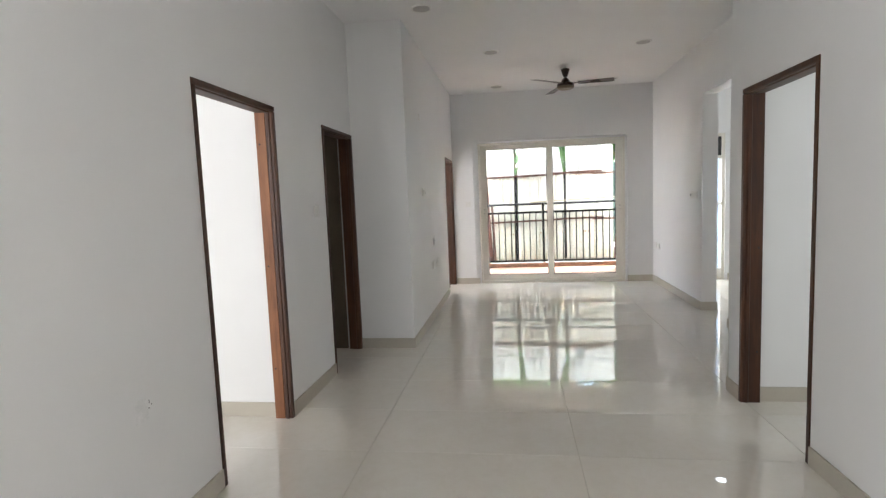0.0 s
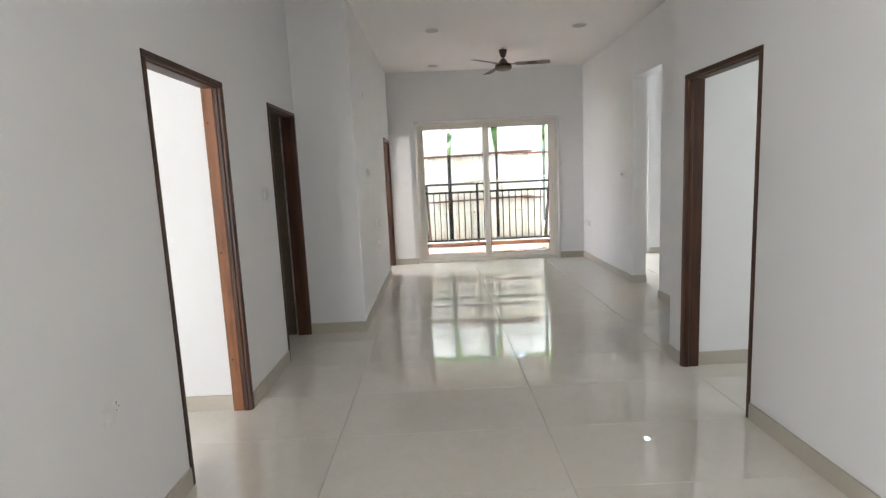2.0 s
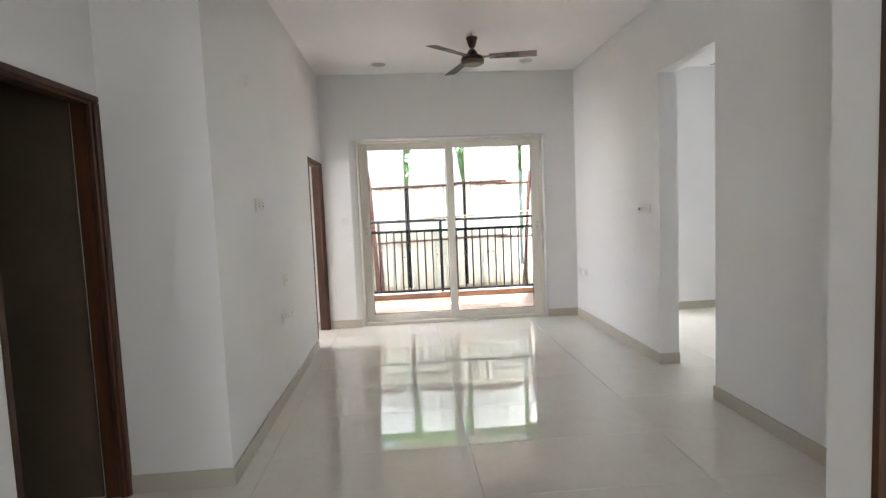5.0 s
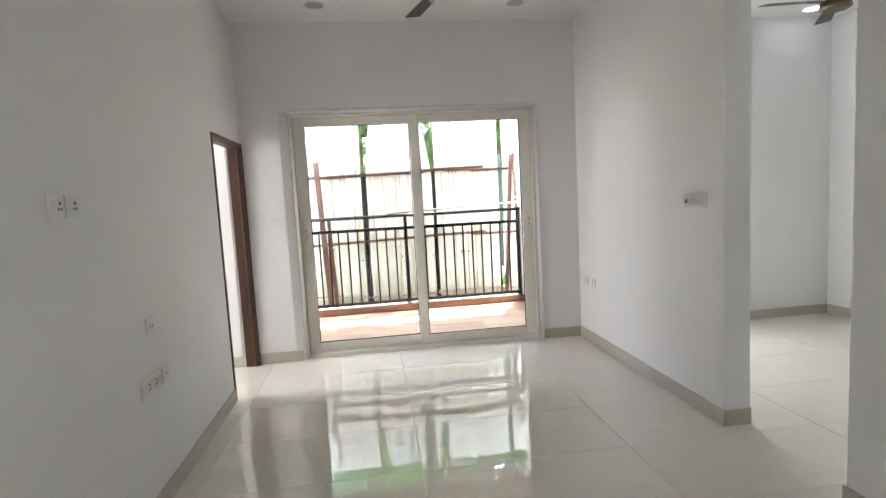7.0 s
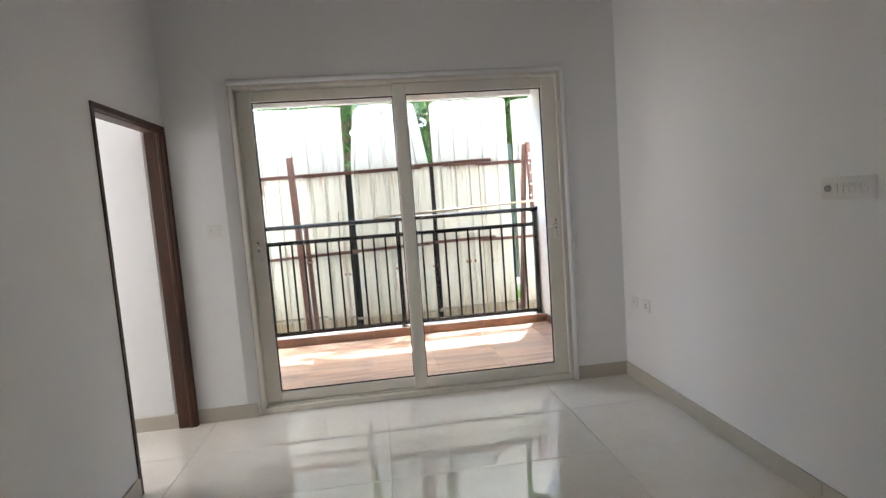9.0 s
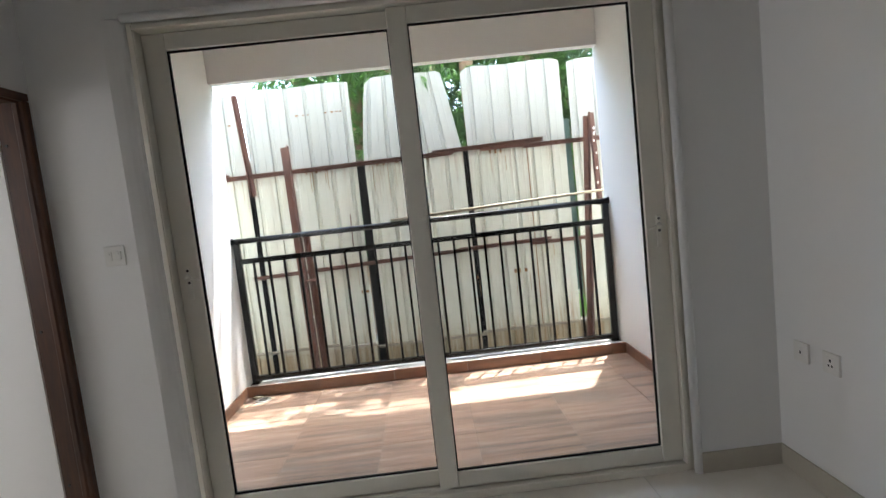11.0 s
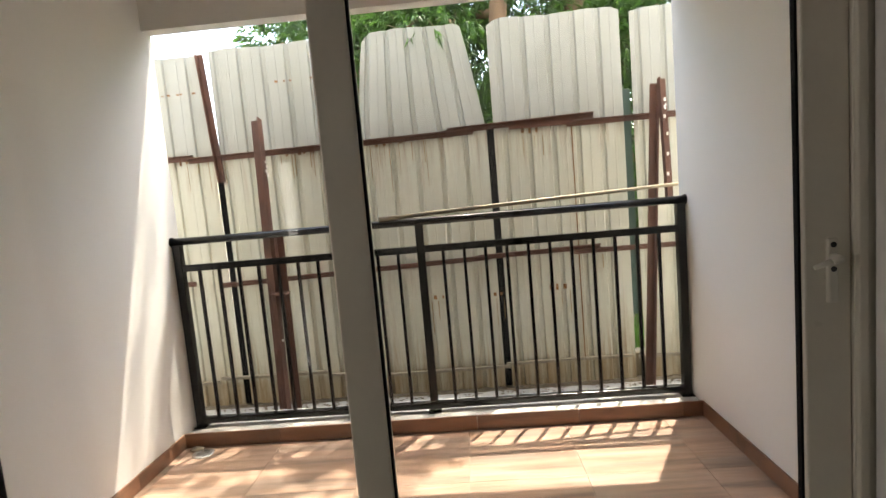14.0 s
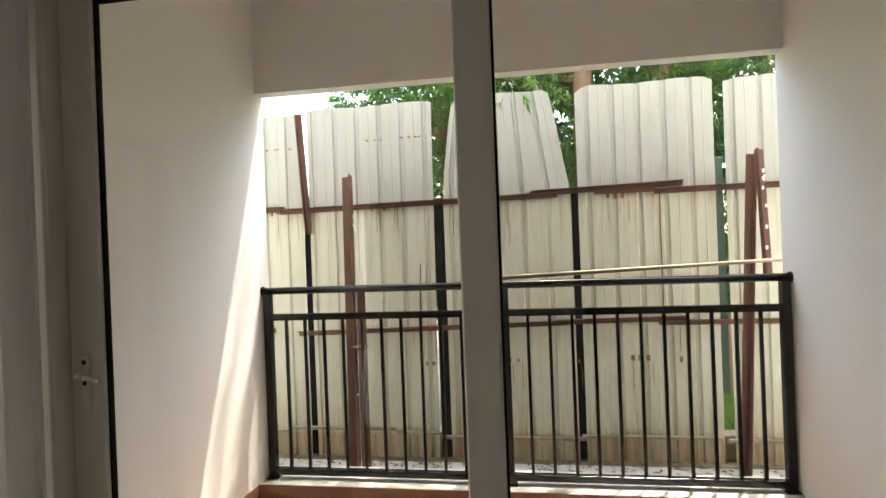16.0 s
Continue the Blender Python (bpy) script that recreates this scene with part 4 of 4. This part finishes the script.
tree((3.1, 13.4, G), 5.2, 0.10, [(2.6, 12.9, 2.7, 0.55), (3.3, 13.0, 3.1, 0.6), (2.0, 13.1, 3.2, 0.6), (2.7, 13.3, 3.9, 0.7), (3.7, 13.2, 2.2, 0.6), (2.55, 12.5, 1.7, 0.35), (3.2, 12.8, 1.2, 0.5), (1.5, 13.3, 3.6, 0.6)],
     20000, 12, "bushy green tree with drooping leaves behind the fence", lean=(-0.2, 0.0))
tree((0.9, 13.9, G), 5.4, 0.11, [(0.6, 13.5, 3.2, 0.7), (1.3, 13.5, 3.4, 0.7), (0.1, 13.8, 4.0, 0.7), (1.5, 13.2, 2.2, 0.6), (0.5, 13.2, 2.0, 0.7), (0.6, 13.3, 1.0, 0.6), (1.6, 13.1, 1.3, 0.5), (1.0, 13.6, 4.3, 0.7)],
     20000, 13, "dense green tree with narrow leaves behind the fence")
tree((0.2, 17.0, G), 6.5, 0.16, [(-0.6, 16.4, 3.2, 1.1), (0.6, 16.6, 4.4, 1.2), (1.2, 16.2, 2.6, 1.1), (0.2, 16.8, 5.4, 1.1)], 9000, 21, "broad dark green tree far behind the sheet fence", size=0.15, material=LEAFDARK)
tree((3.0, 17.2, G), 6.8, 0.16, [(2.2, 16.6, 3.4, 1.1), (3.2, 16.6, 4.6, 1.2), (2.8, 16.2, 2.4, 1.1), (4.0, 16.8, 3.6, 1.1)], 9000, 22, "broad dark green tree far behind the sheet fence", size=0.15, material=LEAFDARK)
# a twig that hangs over one sheet
tree((1.28, 12.15, G), 3.0, 0.022, [(1.08, 11.74, 2.72, 0.13), (1.30, 12.0, 2.85, 0.22), (0.7, 12.3, 2.9, 0.3)], 520, 14, "thin sapling whose twig hangs over the sheet fence", size=0.075)


# ---- floor pieces ----
def floor_tiles():
    fl = solid("floor", boxed(-3.75, 5.54, YB, YN + 0.04, -0.2, -0.004), GROUT, "polished cream vitrified tile floor with thin joints", "floor", kind="structure")
    me = mesh_of("tile", boxed(-0.5982, 0.5982, -0.2994, 0.2994, -0.006, 0.0, bevel=0.0012), TILE)
    cells = []
    for i in range(-3, 5):
        for j in range(-9, 11):
            x, y = -0.49 + 0.6 + 1.2 * i, 2.30 + 0.3 + 0.6 * j
            if -3.75 < x - 0.4 and x + 0.4 < 5.9 and YB - 0.2 < y < YN:
                cells.append((x, y))
    for x, y in cells:
        ob = new("tile", me)
        ob.parent = fl
        ob.location = (x, y, 0)
    return fl


floor_tiles()


def balcony_floor():
    fl = solid("floor_balcony", boxed(BX0, BX1, YN + 0.16, BYO - 0.01, -0.4, BZ - 0.004), DARKGROUT, "brown wood-look ceramic tile balcony floor", "floor", kind="structure")
    w = 0.567
    x0 = 0.03 - 2 * w
    y0 = BYF - 4 * w
    for i in range(7):
        for j in range(5):
            a, b = max(BX0 + 0.002, x0 + i * w + 0.001), min(BX1 - 0.002, x0 + (i + 1) * w - 0.001)
            c, d = max(YN + 0.122, y0 + j * w + 0.001), min(BYF + 0.01, y0 + (j + 1) * w - 0.001)
            if b - a > 0.02 and d - c > 0.02:
                part("tile", boxed(a, b, c, d, BZ - 0.006, BZ, bevel=0.001), DECK, fl)
    return fl


balcony_floor()
x = BX0
while x < BX1 - 0.01:
    e = min(BX1, x + 0.6)
    solid("skirting_tile", boxed(x + 0.001, e - 0.001, BYF, BYF + 0.012, BZ, KT + 0.022, bevel=0.0015), KERBTILE, "red-brown ceramic skirting tile on the kerb", "skirting", "balcony skirting tiles", "structure")
    x = e
for xs0, xs1 in ((BX0, BX0 + 0.011), (BX1 - 0.011, BX1)):
    y = YN + 0.17
    while y < BYF - 0.01:
        e = min(BYF, y + 0.6)
        solid("skirting_tile", boxed(xs0, xs1, y + 0.001, e - 0.001, BZ, BZ + 0.085, bevel=0.0015), KERBTILE, "red-brown ceramic skirting tile along the wall", "skirting", "balcony skirting tiles", "structure")
        y = e


# ---- small things ----
def floor_drain(x, y):
    th = thing("floor_drain", (x, y, BZ), "round dusty steel floor drain in the balcony corner", "drain")
    part("rim", lathe(bmesh.new(), [(0.062, 0.0005), (0.062, 0.004), (0.052, 0.0055)], (x, y, BZ), 28), STEEL, th)
    for k in range(5):
        part("slot", boxed(x - 0.035 + 0.004 * abs(k - 2), x + 0.035 - 0.004 * abs(k - 2), y - 0.034 + k * 0.016, y - 0.028 + k * 0.016, BZ + 0.0052, BZ + 0.0064), SLOT, th)
    return th


floor_drain(BX0 + 0.16, BYF - 0.09)


def crumpled(name, at, r, material, label, category, seed):
    rng = random.Random(seed)
    bm = bmesh.new()
    bmesh.ops.create_icosphere(bm, subdivisions=2, radius=r)
    for v in bm.verts:
        k = 1 + rng.uniform(-0.35, 0.3)
        v.co = Vector((v.co.x * k * 1.3 + at[0], v.co.y * k + at[1], max(0.0, v.co.z * 0.45 * k + r * 0.3) + at[2]))
    return solid(name, bm, material, label, category, at=at)


crumpled("paper_scrap", (BX0 + 0.10, BYF - 0.045, BZ), 0.03, SOIL, "crumpled grey scrap beside the floor drain", "litter", 3)


def dry_leaves():
    rng = np.random.default_rng(6)
    verts, faces = [], []
    for _ in range(420):
        x = rng.uniform(-0.9, 2.9)
        y = 11.70 - abs(rng.normal()) * 0.12
        a = rng.uniform(0, math.tau)
        ln, w = rng.uniform(0.02, 0.05), rng.uniform(0.006, 0.014)
        d, n = np.array((math.cos(a), math.sin(a))), np.array((-math.sin(a), math.cos(a)))
        z = -0.148 + rng.uniform(0, 0.012)
        b = len(verts)
        for p, q, h in ((0, 0, 0), (0.5, 1, 0.008), (1, 0, 0.002), (0.5, -1, 0.006)):
            c = np.array((x, y)) + d * ln * p + n * w * q
            verts.append((c[0], c[1], z + h))
        faces += [(b, b + 1, b + 2), (b, b + 2, b + 3)]
    me = bpy.data.meshes.new("dry_leaves")
    me.from_pydata(verts, [], faces)
    me.materials.append(mottled("dry_leaf", (0.16, 0.11, 0.06), 0.9, var=0.4, scale=12))
    return tagged(new("dry_leaves", me), "dry brown leaves scattered along the fence foot", "leaves", kind="stuff")


dry_leaves()


def grass_patch():
    rng = np.random.default_rng(9)
    verts, faces = [], []
    for _ in range(2600):
        x, y = rng.uniform(1.6, 4.2), rng.uniform(11.95, 13.4)
        a, h = rng.uniform(0, math.tau), rng.uniform(0.10, 0.34)
        d = np.array((math.cos(a), math.sin(a))) * 0.006
        t = rng.normal(size=2) * 0.05
        b = len(verts)
        verts += [(x - d[0], y - d[1], G), (x + d[0], y + d[1], G), (x + t[0], y + t[1], G + h)]
        faces.append((b, b + 1, b + 2))
    me = bpy.data.meshes.new("grass")
    me.from_pydata(verts, [], faces)
    me.materials.append(GRASS)
    return tagged(new("grass", me), "bright green grass behind the fence", "grass", kind="stuff")


grass_patch()
bm = bmesh.new()
for y, z, w, h in ((1.985, 0.655, 0.0022, 0.0075), (1.982, 0.628, 0.0032, 0.003), (1.998, 0.639, 0.0032, 0.003)):
    box(bm, XL, XL + 0.0012, y - w, y + w, z - h, z + h)
solid("wall_mark", bm, GREYPL, "small pencil marks on the painted wall", "wall mark", kind="structure")
solid("wall_patch", boxed(XL, XL + 0.0015, 1.90, 1.975, 0.585, 0.68, bevel=0.0005), CHALK, "small rough filler patch on the painted wall", "wall patch", kind="structure")
